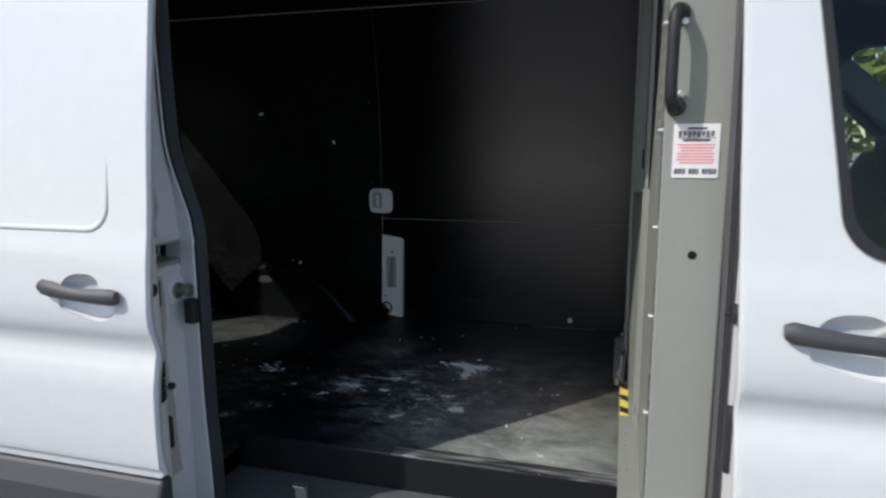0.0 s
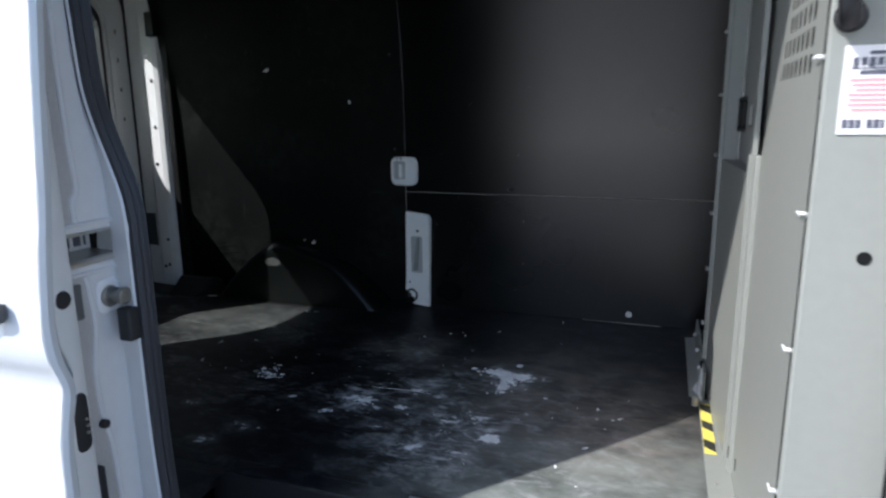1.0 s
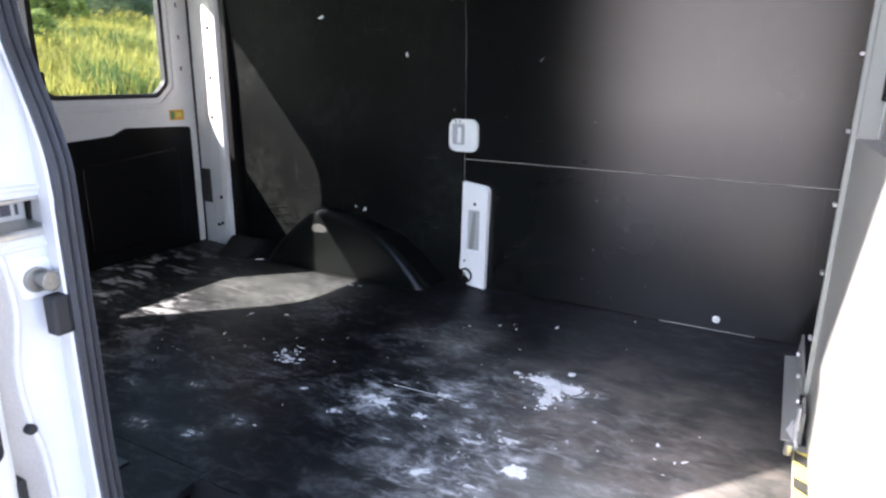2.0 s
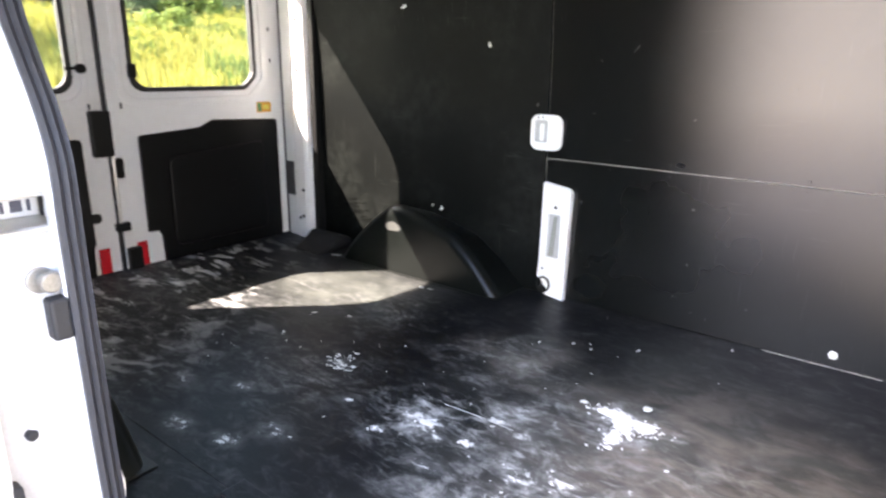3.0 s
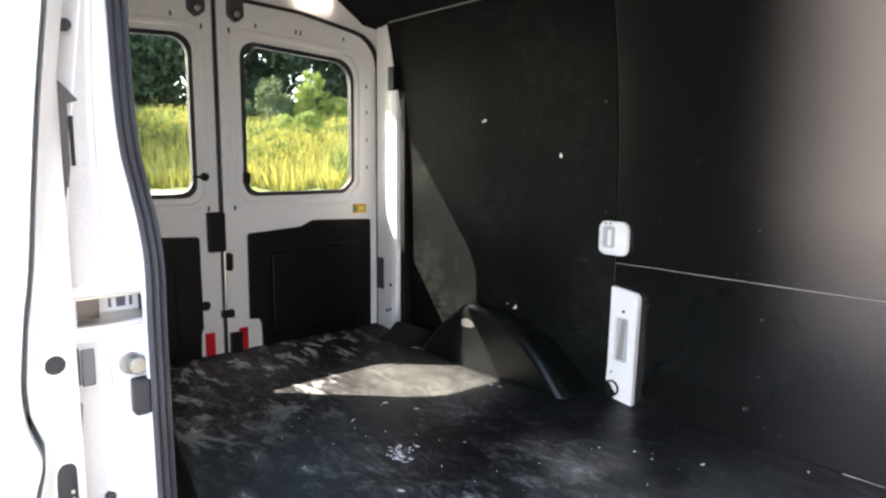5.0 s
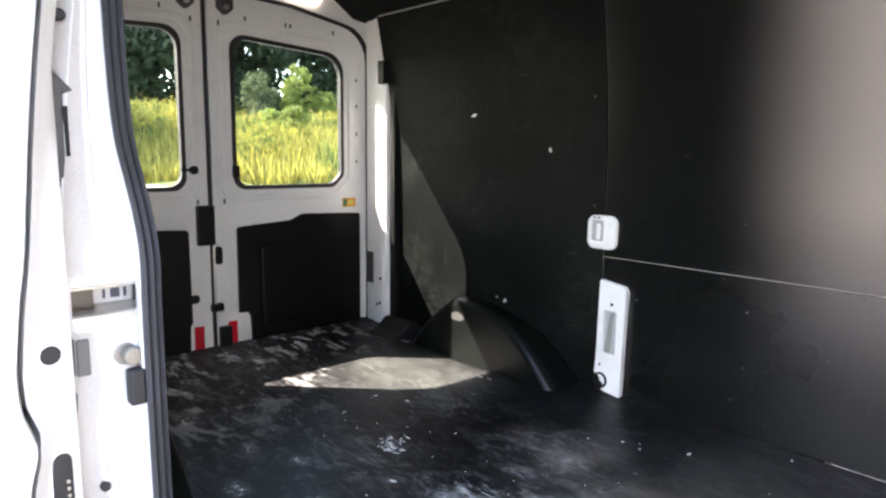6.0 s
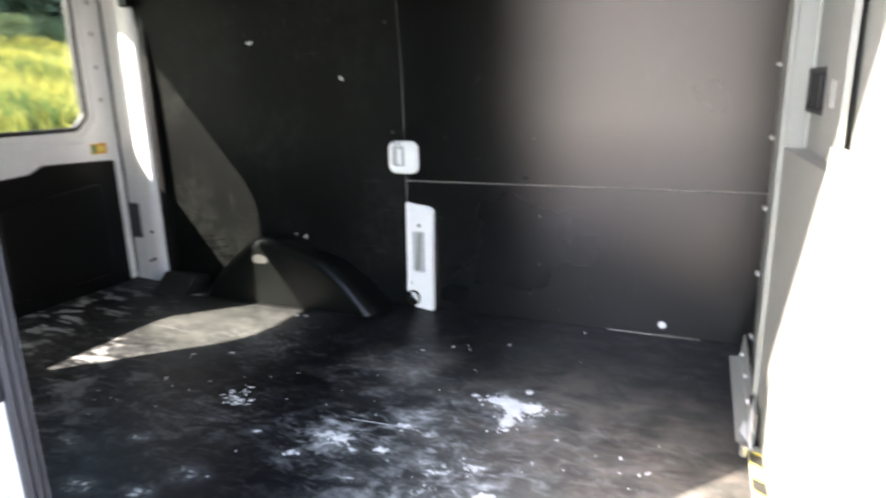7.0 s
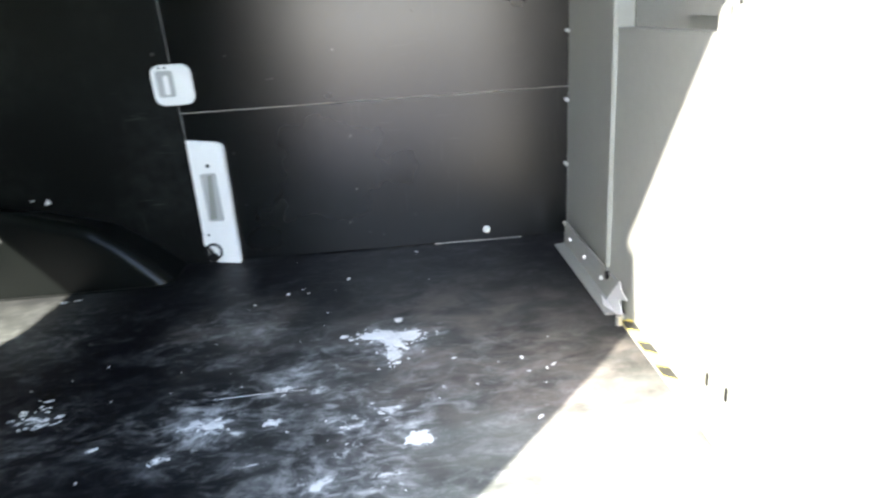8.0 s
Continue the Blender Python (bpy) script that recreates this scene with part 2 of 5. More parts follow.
SPILLS = [(-0.54, 2.42, 0.13, 0.85), (-0.54, 2.35, 0.09, 0.6), (-0.50, 2.40, 0.10, 0.5), (-0.95, 2.11, 0.07, 0.72), (-0.905, 2.105, 0.08, 0.78), (-0.85, 2.07, 0.05, 0.6), (-0.99, 2.01, 0.06, 0.6), (-0.79, 2.10, 0.045, 0.75), (-0.775, 2.22, 0.07, 0.7), (-0.71, 2.21, 0.09, 0.5), (-0.67, 2.29, 0.06, 0.45), (-0.61, 2.07, 0.10, 0.6), (-0.555, 2.10, 0.09, 0.65), (-0.49, 1.995, 0.08, 0.7), (-0.635, 1.975, 0.09, 0.55), (-0.67, 1.905, 0.09, 0.6), (-0.545, 1.895, 0.10, 0.55), (-0.81, 1.985, 0.08, 0.5), (-0.42, 2.16, 0.06, 0.5), (-0.56, 2.02, 0.16, 0.35), (-1.305, 2.195, 0.075, 0.62), (-0.94, 2.53, 0.10, 0.38)]
RUBS = [(-1.56, 1.86, 0.09, 0.5), (-1.40, 1.94, 0.06, 0.55), (-1.37, 1.73, 0.09, 0.55), (-1.22, 1.76, 0.07, 0.62), (-1.16, 1.85, 0.09, 0.5), (-1.14, 2.06, 0.05, 0.5), (-1.9, 1.8, 0.12, 0.5)]
DRAGS = [(-2.45, 2.05, 0.9, 1.0), (-2.1, 1.85, 0.7, 0.55), (-2.5, 2.5, 0.6, 0.8)]
# the grey leans green to carry light coming through the tinted glass
FLOOR = floor_material("scuffed_floor_ply", (0.0038, 0.0045, 0.0062), (0.68, 0.69, 0.68), (0.30, 0.318, 0.284), (0.20, 0.172, 0.150), ZONES, DUST_AND_SUN, GRIME, SPILLS + RUBS, DRAGS)
EDGING = edge_material("rubbed_step_edge")
RAW = material("bare_ply_edge", (0.45, 0.43, 0.39), 0.8, vary=0.2, scale=40)
KICK = material("dark_rubber_kick_strip", (0.010, 0.010, 0.011), 0.6, vary=0.25, scale=24, spec=0.25)
RUBBER = material("black_rubber", (0.018, 0.018, 0.02), 0.6, vary=0.2, scale=30)
GASKET = material("faded_grey_rubber", (0.095, 0.095, 0.10), 0.6, vary=0.2, scale=40)
SEAL = material("weathered_rubber_seal", (0.030, 0.030, 0.034), 0.5, vary=0.3, scale=30)
PLASTIC = material("dark_grey_plastic", (0.062, 0.061, 0.064), 0.5, vary=0.12, scale=40, bump=0.2, bump_scale=700)
BLACK = material("black_plastic", (0.006, 0.006, 0.006), 0.5, vary=0.15, scale=30, spec=0.25)
TRIM = material("moulded_door_trim", (0.0042, 0.0042, 0.0045), 0.42, vary=0.3, scale=14, bump=0.2, bump_scale=240, spec=0.25)
ARCH = material("black_moulded_arch", (0.0050, 0.0062, 0.0056), 0.29, vary=0.25, scale=30, bump=0.12, bump_scale=420, spec=0.19)
TREAD = material("grey_step_plate", (0.11, 0.112, 0.112), 0.5, vary=0.12, scale=14, bump=0.2, bump_scale=300)
ZINC = material("zinc_plate", (0.62, 0.60, 0.55), 0.33, metal=0.9, vary=0.12, scale=30)
# arch moulding lightened to paint a sun highlight
GLINT = material("painted_sun_glint", (0.045, 0.047, 0.043), 0.7, vary=0.5, scale=50)
RUBLINE = material("black_rub_line", (0.0012, 0.0012, 0.0012), 0.9, vary=0.1, spec=0.0)
SCUFF = material("grey_scuff", (0.14, 0.14, 0.135), 0.8, vary=0.3, scale=60)
# white metal greyed to paint the shade inside recessed pockets
POCKET_SHADE = material("pocket_shade_grey", (0.44, 0.44, 0.43), 0.5, vary=0.1, scale=50)
CLIP = material("white_clip", (0.75, 0.75, 0.73), 0.5, vary=0.05)
RED = material("red_reflector", (0.65, 0.02, 0.03), 0.25, vary=0.1, scale=60)
YELLOW = material("yellow_tape", (0.80, 0.66, 0.12), 0.5, vary=0.1, scale=30)
ORANGE = material("orange_print", (0.75, 0.38, 0.05), 0.5, vary=0.1, scale=60)
SHRUBPRINT = material("green_print", (0.10, 0.28, 0.10), 0.5, vary=0.1)
PAPER = material("white_vinyl", (0.80, 0.78, 0.77), 0.45, vary=0.03)
WORN_INK = material("rubbed_black_print", (0.035, 0.034, 0.028), 0.6, vary=0.5, scale=90)
PINK = material("red_print", (0.78, 0.32, 0.34), 0.5, vary=0.05)
INK = material("black_print", (0.10, 0.10, 0.13), 0.5, vary=0.1)
PALE = material("pale_spill", (0.84, 0.84, 0.82), 0.85, vary=0.3, scale=70, bump=0.5, bump_scale=220)
DULL = material("dusty_plaster", (0.78, 0.78, 0.76), 0.85, vary=0.3, scale=60)
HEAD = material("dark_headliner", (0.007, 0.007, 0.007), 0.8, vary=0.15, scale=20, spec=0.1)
CAB_LINING = material("warm_grey_cab_lining", (0.20, 0.185, 0.17), 0.9, vary=0.12, scale=20)
# cab trim with the sky's reflection painted into its colour
TRIM_SKY = material("sky_tinted_cab_trim", (0.085, 0.12, 0.16), 0.5, vary=0.12, scale=20)
WORN = material("worn_dull_steel", (0.30, 0.29, 0.27), 0.42, metal=0.85, vary=0.25, scale=60)
SEAT = material("dark_seat_cloth", (0.03, 0.03, 0.033), 0.9, vary=0.2, scale=60)
LENS = material("lit_lens", (0.85, 0.84, 0.80), 0.3, vary=0.03)
LENS.node_tree.nodes["Principled BSDF"].inputs["Emission Color"].default_value = (1.0, 0.93, 0.82, 1)
LENS.node_tree.nodes["Principled BSDF"].inputs["Emission Strength"].default_value = 0.5
ASPHALT = material("worn_asphalt", (0.10, 0.106, 0.116), 0.9, vary=0.2, scale=6, bump=0.6, bump_scale=90)
GROUND = material("pale_gravel_lot", (0.36, 0.34, 0.31), 0.9, vary=0.25, scale=6, bump=0.6, bump_scale=60)
SOIL = material("meadow_soil", (0.10, 0.12, 0.04), 0.95, vary=0.3, scale=1.0)
GLASS = glass_material("window_glass", (0.86, 0.90, 0.87))
TINTED = glass_material("green_tinted_rear_glass", (0.84, 0.89, 0.82))
GRASS = leaf_material("tall_grass", (0.33, 0.30, 0.078), 0.6, 0.5)
SEDGE = leaf_material("green_sedge", (0.085, 0.13, 0.035), 0.5, 0.45)
WEED = leaf_material("flowering_weed", (0.34, 0.295, 0.06), 0.5, 0.5)
LEAF = leaf_material("tree_leaf", (0.028, 0.048, 0.024), 0.5, 0.25)
SHRUB = leaf_material("shrub_leaf", (0.085, 0.115, 0.055), 0.6, 0.4)
# leaf with sunlight put into its lighter, yellower colour
LIT_LEAF = leaf_material("leaf_with_painted_sun", (0.19, 0.235, 0.06), 0.6, 0.45)
BARK = material("bark", (0.09, 0.07, 0.055), 0.95, vary=0.3, scale=10, bump=0.8, bump_scale=20)


# ---- mesh helpers ----
def mesh_object(name, bm, mat, smooth=False):
    me = bpy.data.meshes.new(name)
    bmesh.ops.recalc_face_normals(bm, faces=bm.faces)
    bm.to_mesh(me)
    bm.free()
    if smooth:
        for p in me.polygons:
            p.use_smooth = True
        me.set_sharp_from_angle(angle=radians(38))
    me.materials.append(mat)
    return new(name, me)


def part(name, bm, mat, parent, label="", smooth=False):
    ob = mesh_object(name, bm, mat, smooth)
    ob.parent = parent
    if label:
        tagged(ob, label)
    return ob


def thing(name, label, category, group="", kind="", at=(0, 0, 0)):
    ob = new(name)
    ob.location = at
    ob.empty_display_size = 0.1
    return tagged(ob, label, category, group, kind)


def solid(name, bm, mat, label, category, group="", kind="", smooth=False):
    return tagged(mesh_object(name, bm, mat, smooth), label, category, group, kind)


def bevel(bm, width, segments=2):
    if width:
        bmesh.ops.bevel(bm, geom=list(bm.edges), offset=width, segments=segments, affect="EDGES", clamp_overlap=True, profile=0.5)
    return bm


def box(x0, x1, y0, y1, z0, z1, r=0.0, segments=2, into=None):
    bm = into or bmesh.new()
    v = [bm.verts.new((x, y, z)) for x in (x0, x1) for y in (y0, y1) for z in (z0, z1)]
    for f in ((0, 1, 3, 2), (4, 6, 7, 5), (0, 4, 5, 1), (2, 3, 7, 6), (0, 2, 6, 4), (1, 5, 7, 3)):
        bm.faces.new([v[i] for i in f])
    return bevel(bm, r, segments) if not into else bm


def to3(axis, a, b, c):
    return {"x": (c, a, b), "y": (a, c, b), "z": (a, b, c)}[axis]


def prism(outline, axis, c0, c1, r=0.0, holes=(), segments=2):
    """An outline (a, b) in the plane across axis, drawn out from c0 to c1; holes are outlines too, and go right through."""
    bm = bmesh.new()
    loops = []
    for pts in (outline, *holes):
        vs = [bm.verts.new(to3(axis, a, b, c0)) for a, b in pts]
        for i, v in enumerate(vs):
            bm.edges.new((v, vs[(i + 1) % len(vs)]))
        loops.append(vs)
    if holes:
        bmesh.ops.triangle_fill(bm, use_beauty=True, edges=list(bm.edges))
    else:
        bm.faces.new(loops[0])
    made = bmesh.ops.extrude_face_region(bm, geom=list(bm.faces))
    shift = Vector(to3(axis, 0, 0, c1 - c0))
    bmesh.ops.translate(bm, verts=[g for g in made["geom"] if isinstance(g, bmesh.types.BMVert)], vec=shift)
    bmesh.ops.recalc_face_normals(bm, faces=bm.faces)
    if r:
        sharp = [e for e in bm.edges if len(e.link_faces) == 2 and e.calc_face_angle(0) > 0.6]
        bmesh.ops.bevel(bm, geom=sharp, offset=r, segments=segments, affect="EDGES", clamp_overlap=True, profile=0.5)
    return bm


def rounded(a0, a1, b0, b1, r, n=5):
    pts = []
    for ca, cb, s in ((a1 - r, b1 - r, 0), (a0 + r, b1 - r, 90), (a0 + r, b0 + r, 180), (a1 - r, b0 + r, 270)):
        for i in range(n + 1):
            t = radians(s + 90 * i / n)
            pts.append((ca + r * math.cos(t), cb + r * math.sin(t)))
    return pts


def round_poly(points, radii, n=5):
    """A polygon whose corners are rounded, each by its own radius."""
    out = []
    m = len(points)
    for i, (p, r) in enumerate(zip(points, radii)):
        p, a, b = Vector(p), Vector(points[i - 1]), Vector(points[(i + 1) % m])
        if r <= 0:
            out.append(tuple(p))
            continue
        u, v = (a - p).normalized(), (b - p).normalized()
        half = math.acos(max(-1, min(1, u.dot(v)))) / 2
        cut = r / math.tan(half)
        s0, s1 = p + u * cut, p + v * cut
        c = p + (u + v).normalized() * (r / math.sin(half))
        a0 = math.atan2(s0.y - c.y, s0.x - c.x)
        a1 = math.atan2(s1.y - c.y, s1.x - c.x)
        da = (a1 - a0 + math.pi) % (2 * math.pi) - math.pi
        out += [(c.x + r * math.cos(a0 + da * k / n), c.y + r * math.sin(a0 + da * k / n)) for k in range(n + 1)]
    return out


def disc(axis, a, b, r, c0, c1, n=20, edge=0.0):
    return prism([(a + r * math.cos(2 * math.pi * i / n), b + r * math.sin(2 * math.pi * i / n)) for i in range(n)], axis, c0, c1, edge)


def tube(path, r, n=10, closed=False, taper=None):
    """A round bar along a path of points."""
    bm = bmesh.new()
    pts = [Vector(p) for p in path]
    rings = []
    for i, p in enumerate(pts):
        a = pts[i - 1] if (i or closed) else p
        b = pts[(i + 1) % len(pts)] if (i < len(pts) - 1 or closed) else p
        d = (b - a).normalized()
        u = d.orthogonal() if not rings else (ref - d * ref.dot(d))
        u = u.normalized()
        ref = u
        w = d.cross(u)
        k = r * (taper[i] if taper else 1)
        rings.append([bm.verts.new(p + k * (math.cos(2 * math.pi * j / n) * u + math.sin(2 * math.pi * j / n) * w)) for j in range(n)])
    for i in range(len(rings) if closed else len(rings) - 1):
        A, B = rings[i], rings[(i + 1) % len(rings)]
        for j in range(n):
            bm.faces.new((A[j], A[(j + 1) % n], B[(j + 1) % n], B[j]))
    if not closed:
        bm.faces.new(rings[0][::-1])
        bm.faces.new(rings[-1])
    return bm


def sweep(path, section, axis_a, axis_b):
    """A section (a, b) carried unturned along a path, a and b along two fixed directions."""
    bm = bmesh.new()
    A, B = Vector(axis_a), Vector(axis_b)
    rings = [[bm.verts.new(Vector(p) + a * A + b * B) for a, b in section] for p in path]
    n = len(section)
    for P, Q in zip(rings, rings[1:]):
        for j in range(n):
            bm.faces.new((P[j], P[(j + 1) % n], Q[(j + 1) % n], Q[j]))
    bm.faces.new(rings[0][::-1])
    bm.faces.new(rings[-1])
    return bm


def smooth_path(points, steps=6):
    """A rounded line through points (Catmull-Rom)."""
    p = [Vector(q) for q in points]
    p = [2 * p[0] - p[1]] + p + [2 * p[-1] - p[-2]]
    out = []
    for i in range(1, len(p) - 2):
        for k in range(steps):
            t = k / steps
            out.append(0.5 * ((2 * p[i]) + (p[i + 1] - p[i - 1]) * t + (2 * p[i - 1] - 5 * p[i] + 4 * p[i + 1] - p[i + 2]) * t * t + (3 * p[i] - p[i - 1] - 3 * p[i + 1] + p[i + 2]) * t ** 3))
    return out + [p[-2]]


# ---- the van's shell ----
GROUND_Z = -0.68
FAR = 3.075       # the driver-side liner
NEAR = 1.365      # the passenger-side liner
MID = (FAR + NEAR) / 2
REAR = -2.62      # inner faces of the rear doors


def liner_y(z):
    """The lining stands nearly upright and bows inwards towards the roof."""
    return 3.085 - 0.012 * z - 0.085 * max(0.0, (z - 0.75) / 0.78) ** 2


def liner_panel(x0, x1, z0, z1, thick=0.006, holes=()):
    """A bent sheet on the driver-side wall, between two heights."""
    zs = sorted({z0, z1, *[z0 + (z1 - z0) * i / 24 for i in range(1, 24)]})
    outline = [(liner_y(z), z) for z in zs] + [(liner_y(z) + thick, z) for z in reversed(zs)]
    return prism(outline, "x", x0, x1)


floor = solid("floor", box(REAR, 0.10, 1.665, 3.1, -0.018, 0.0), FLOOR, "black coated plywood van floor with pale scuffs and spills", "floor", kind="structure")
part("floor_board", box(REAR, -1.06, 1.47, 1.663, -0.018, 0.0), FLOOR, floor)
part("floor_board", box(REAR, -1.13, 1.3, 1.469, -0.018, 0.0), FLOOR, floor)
underbody = solid("underbody", box(REAR - 0.05, 0.9, 1.3, 3.2, GROUND_Z, -0.26), RUBBER, "dark underside of the van", "underbody", kind="structure")

wall_driver = solid("wall_driver", box(REAR, 0.3, 3.10, 3.24, -0.26, 1.86), INNER, "white steel side wall of the van behind the liner", "wall", kind="structure")
for name, b, sheet in (("lining_panel", liner_panel(-1.160, 0.094, 0.004, 0.513), LINER), ("lining_panel", liner_panel(-1.161, 0.094, 0.517, 1.53), LINER), ("lining_panel", liner_panel(-2.425, -1.166, 0.004, 1.53), LINER_REAR)):
    part(name, b, sheet, wall_driver, "black coated plywood lining sheet", True)
part("batten", liner_panel(-1.30, 0.09, 0.49, 0.54, 0.002), RAW, wall_driver).location.y = 0.0075
part("batten", liner_panel(-1.18, -1.14, 0.004, 1.53, 0.002), RAW, wall_driver).location.y = 0.0105

part("top_strip", prism([(2.985, 1.532), (3.0, 1.532), (3.0, 1.538), (2.985, 1.538)], "x", -2.42, 0.09), RAW, wall_driver, "pale strip along the top of the lining")
wall_passenger = solid("wall_passenger", prism([(1.27, -0.26), (NEAR, -0.26), (NEAR, 0.95), (1.40, 1.3), (1.47, 1.86), (1.40, 1.86), (1.335, 1.3), (1.285, 0.75)], "x", REAR, -1.13), LINER, "passenger side wall of the cargo bay with dark lining", "wall", kind="structure")
ceiling = solid("ceiling", box(REAR, 1.5, 1.335, 3.24, 1.72, 1.86), HEAD, "dark lined van ceiling", "ceiling", kind="structure")
part("cove", prism([(2.975, 1.545), (3.1, 1.53), (3.1, 1.72), (2.74, 1.72), (2.80, 1.66)], "x", REAR, 0.06, 0.01), HEAD, ceiling)
part("cove", prism([(1.43, 1.53), (1.47, 1.53), (1.62, 1.66), (1.7, 1.72), (1.45, 1.72)], "x", REAR, -1.13, 0.01), HEAD, ceiling)
part("door_header", sweep([(-1.3, -0.105, 0), (-1.1, -0.065, 0), (-0.72, 0, 0), (-0.4, 0.02, 0), (0.3, 0.02, 0)], [(1.350, 1.68), (1.425, 1.68), (1.425, 1.75), (1.300, 1.75)], (0, 1, 0), (0, 0, 1)), INNER, ceiling, "white header over the side door")

# ---- step at the side door ----
step = thing("side_step", "black step below the side door opening", "step", kind="structure")
part("riser", box(-1.1, 0.1, 1.647, 1.663, -0.22, -0.004, 0.004), KICK, step, "black rubber riser")
# nosing splits at the shadow's edge; left piece is dark in place of shade
part("nosing", box(-1.06, -0.592, 1.645, 1.70, -0.004, 0.003, 0.002), FLOOR, step, "edge strip kept plain black to paint its shade")
part("nosing", box(-0.591, 0.045, 1.645, 1.70, -0.004, 0.003, 0.002), EDGING, step, "worn edge strip kept plain black to paint its shade")
part("tread", box(-1.1, 0.26, 1.20, 1.646, -0.26, -0.105, 0.005), TREAD, step, "grey step tread")
part("bracket", prism([(1.505, -0.105), (1.52, -0.105), (1.52, -0.052), (1.49, -0.05), (1.49, -0.056), (1.505, -0.06)], "x", -0.825, -0.79, 0.002), ZINC, step, "small bent metal bracket")


# ---- wheel arches ----
def wheel_arch(face, wall, roll=0.050, drop=0.80):
    """A moulded cover: one upright face, rolled over along its top and ends, then falling back to the wall."""
    line = smooth_path([(-2.085, 0, 0.0), (-2.03, 0, 0.075), (-1.94, 0, 0.165), (-1.85, 0, 0.240), (-1.79, 0, 0.280), (-1.735, 0, 0.293), (-1.66, 0, 0.280), (-1.57, 0, 0.252), (-1.465, 0, 0.218), (-1.41, 0, 0.178), (-1.345, 0, 0.122), (-1.262, 0, 0.030), (-1.240, 0, 0.0)], 4)
    way = 1 if wall > face else -1
    bm = bmesh.new()
    rings = []
    for k in range(11):
        if k < 10:
            a = math.pi / 2 * k / 9
            inset, y = roll * (1 - math.sin(a)), face + way * roll * (1 - math.cos(a))
        else:
            inset, y = 0.0, wall
        fx, fz = 1 - inset / 0.41, (1 - inset / 0.288) * (drop if k == 10 else 1 - 0.06 * (k / 9) ** 4)
        rings.append([bm.verts.new((-1.68 + (p.x + 1.68) * fx, y, p.z * fz)) for p in line])
    n = len(line)
    for p, q in zip(rings, rings[1:]):
        for j in range(n - 1):
            bm.faces.new((p[j], p[j + 1], q[j + 1], q[j]))
    bm.faces.new(rings[0])
    bm.faces.new(rings[-1][::-1])
    return bm


for face, wall in ((2.905, 3.09), (1.60, 1.35)):
    arch = thing("wheel_arch", "black moulded wheel arch cover on the van floor", "wheel arch", "wheel arches")
    part("shell", wheel_arch(face, wall), ARCH, arch, smooth=True)
    # thin pale patch paints the highlight where the arch catches the sun
    if face > 2:
        part("glint_patch", prism(round_poly([(-1.803, 0.186), (-1.775, 0.178), (-1.735, 0.180), (-1.712, 0.190), (-1.722, 0.206), (-1.752, 0.217), (-1.788, 0.210)], [0.008, 0.02, 0.012, 0.006, 0.014, 0.014, 0.012]), "y", face - 0.0008, face + 0.001), GLINT, arch, "pale patch painting the sun glint near the top")
    lo, hi = sorted((face, wall))
    part("flange", box(-2.095, -1.238, lo - (0.010 if face > 2 else 0), hi + (0 if face > 2 else 0.010), 0.001, 0.004, 0.001), ARCH, arch)

# ---- bright cut-outs in the lining ----
cap = thing("belt_anchor_bezel", "white rounded metal bezel let into the black lining", "bezel", at=(-1.163, FAR - 0.004, 0.606))
part("plate", prism(rounded(-0.061, 0.062, -0.062, 0.062, 0.030), "y", -0.014, 0.004, 0.005, [rounded(-0.049, 0.006, -0.036, 0.044, 0.009)]), INNER, cap, smooth=True)
pocket = part("pocket", box(-0.052, 0.009, 0.0, 0.004, -0.039, 0.047), POCKET_SHADE, cap, "grey recessed pocket")
part("pressed_rib", prism(rounded(-0.028, -0.012, -0.030, 0.030, 0.007), "y", -0.006, 0.001, 0.003), INNER, pocket)
for tx in (-0.030, -0.012):
    part("clip_hole", box(tx - 0.004, tx + 0.004, -0.0155, -0.012, 0.050, 0.056, 0.001), BLACK, cap)
rail = thing("pillar_bracket", "white metal pillar bracket exposed below the bezel", "bracket", at=(-1.11, FAR - 0.004, 0.0))
part("plate", prism(round_poly([(-0.052, 0.135), (-0.056, 0.075), (-0.030, 0.058), (-0.022, 0.010), (0.058, 0.0), (0.066, 0.416), (-0.048, 0.432)], [0.012, 0.01, 0.012, 0.008, 0.006, 0.024, 0.004]), "y", -0.012, 0.006, 0.003, [rounded(-0.026, 0.027, 0.155, 0.320, 0.007)]), INNER, rail)
part("flange", prism([(0.044, 0.008), (0.060, 0.004), (0.064, 0.40), (0.048, 0.41)], "y", -0.019, -0.009, 0.003), INNER, rail)
slot = part("pocket", box(-0.029, 0.030, 0.0, 0.005, 0.152, 0.323), POCKET_SHADE, rail, "grey recessed slot")
part("rib", prism([(-0.020, 0.160), (0.002, 0.162), (0.010, 0.312), (-0.004, 0.310)], "y", -0.007, 0.001, 0.003), STEEL, slot)
part("hole", disc("y", 0.006, 0.345, 0.006, -0.0135, -0.008, 12), BLACK, rail)
part("hole", disc("y", -0.034, 0.11, 0.004, -0.0135, -0.008, 12), BLACK, rail)
part("tie_ring", tube([(-0.026 + 0.025 * math.cos(a), -0.016, 0.050 + 0.027 * math.sin(a)) for a in [i * math.pi / 10 for i in range(20)]], 0.0042, 8, True), BLACK, rail, "black tie-down ring", True)
part("ring_block", disc("y", -0.030, 0.030, 0.016, -0.02, -0.008, 14, 0.002), BLACK, rail)

# ---- partition ----
partition = thing("partition", "grey powder-coated steel bulkhead with a perforated panel", "bulkhead")
part("side_sheet", prism([(0.092, 3.07), (0.096, 3.07), (0.067, 2.545), (0.063, 2.545)], "z", 0.0, 1.6), STEEL, partition)
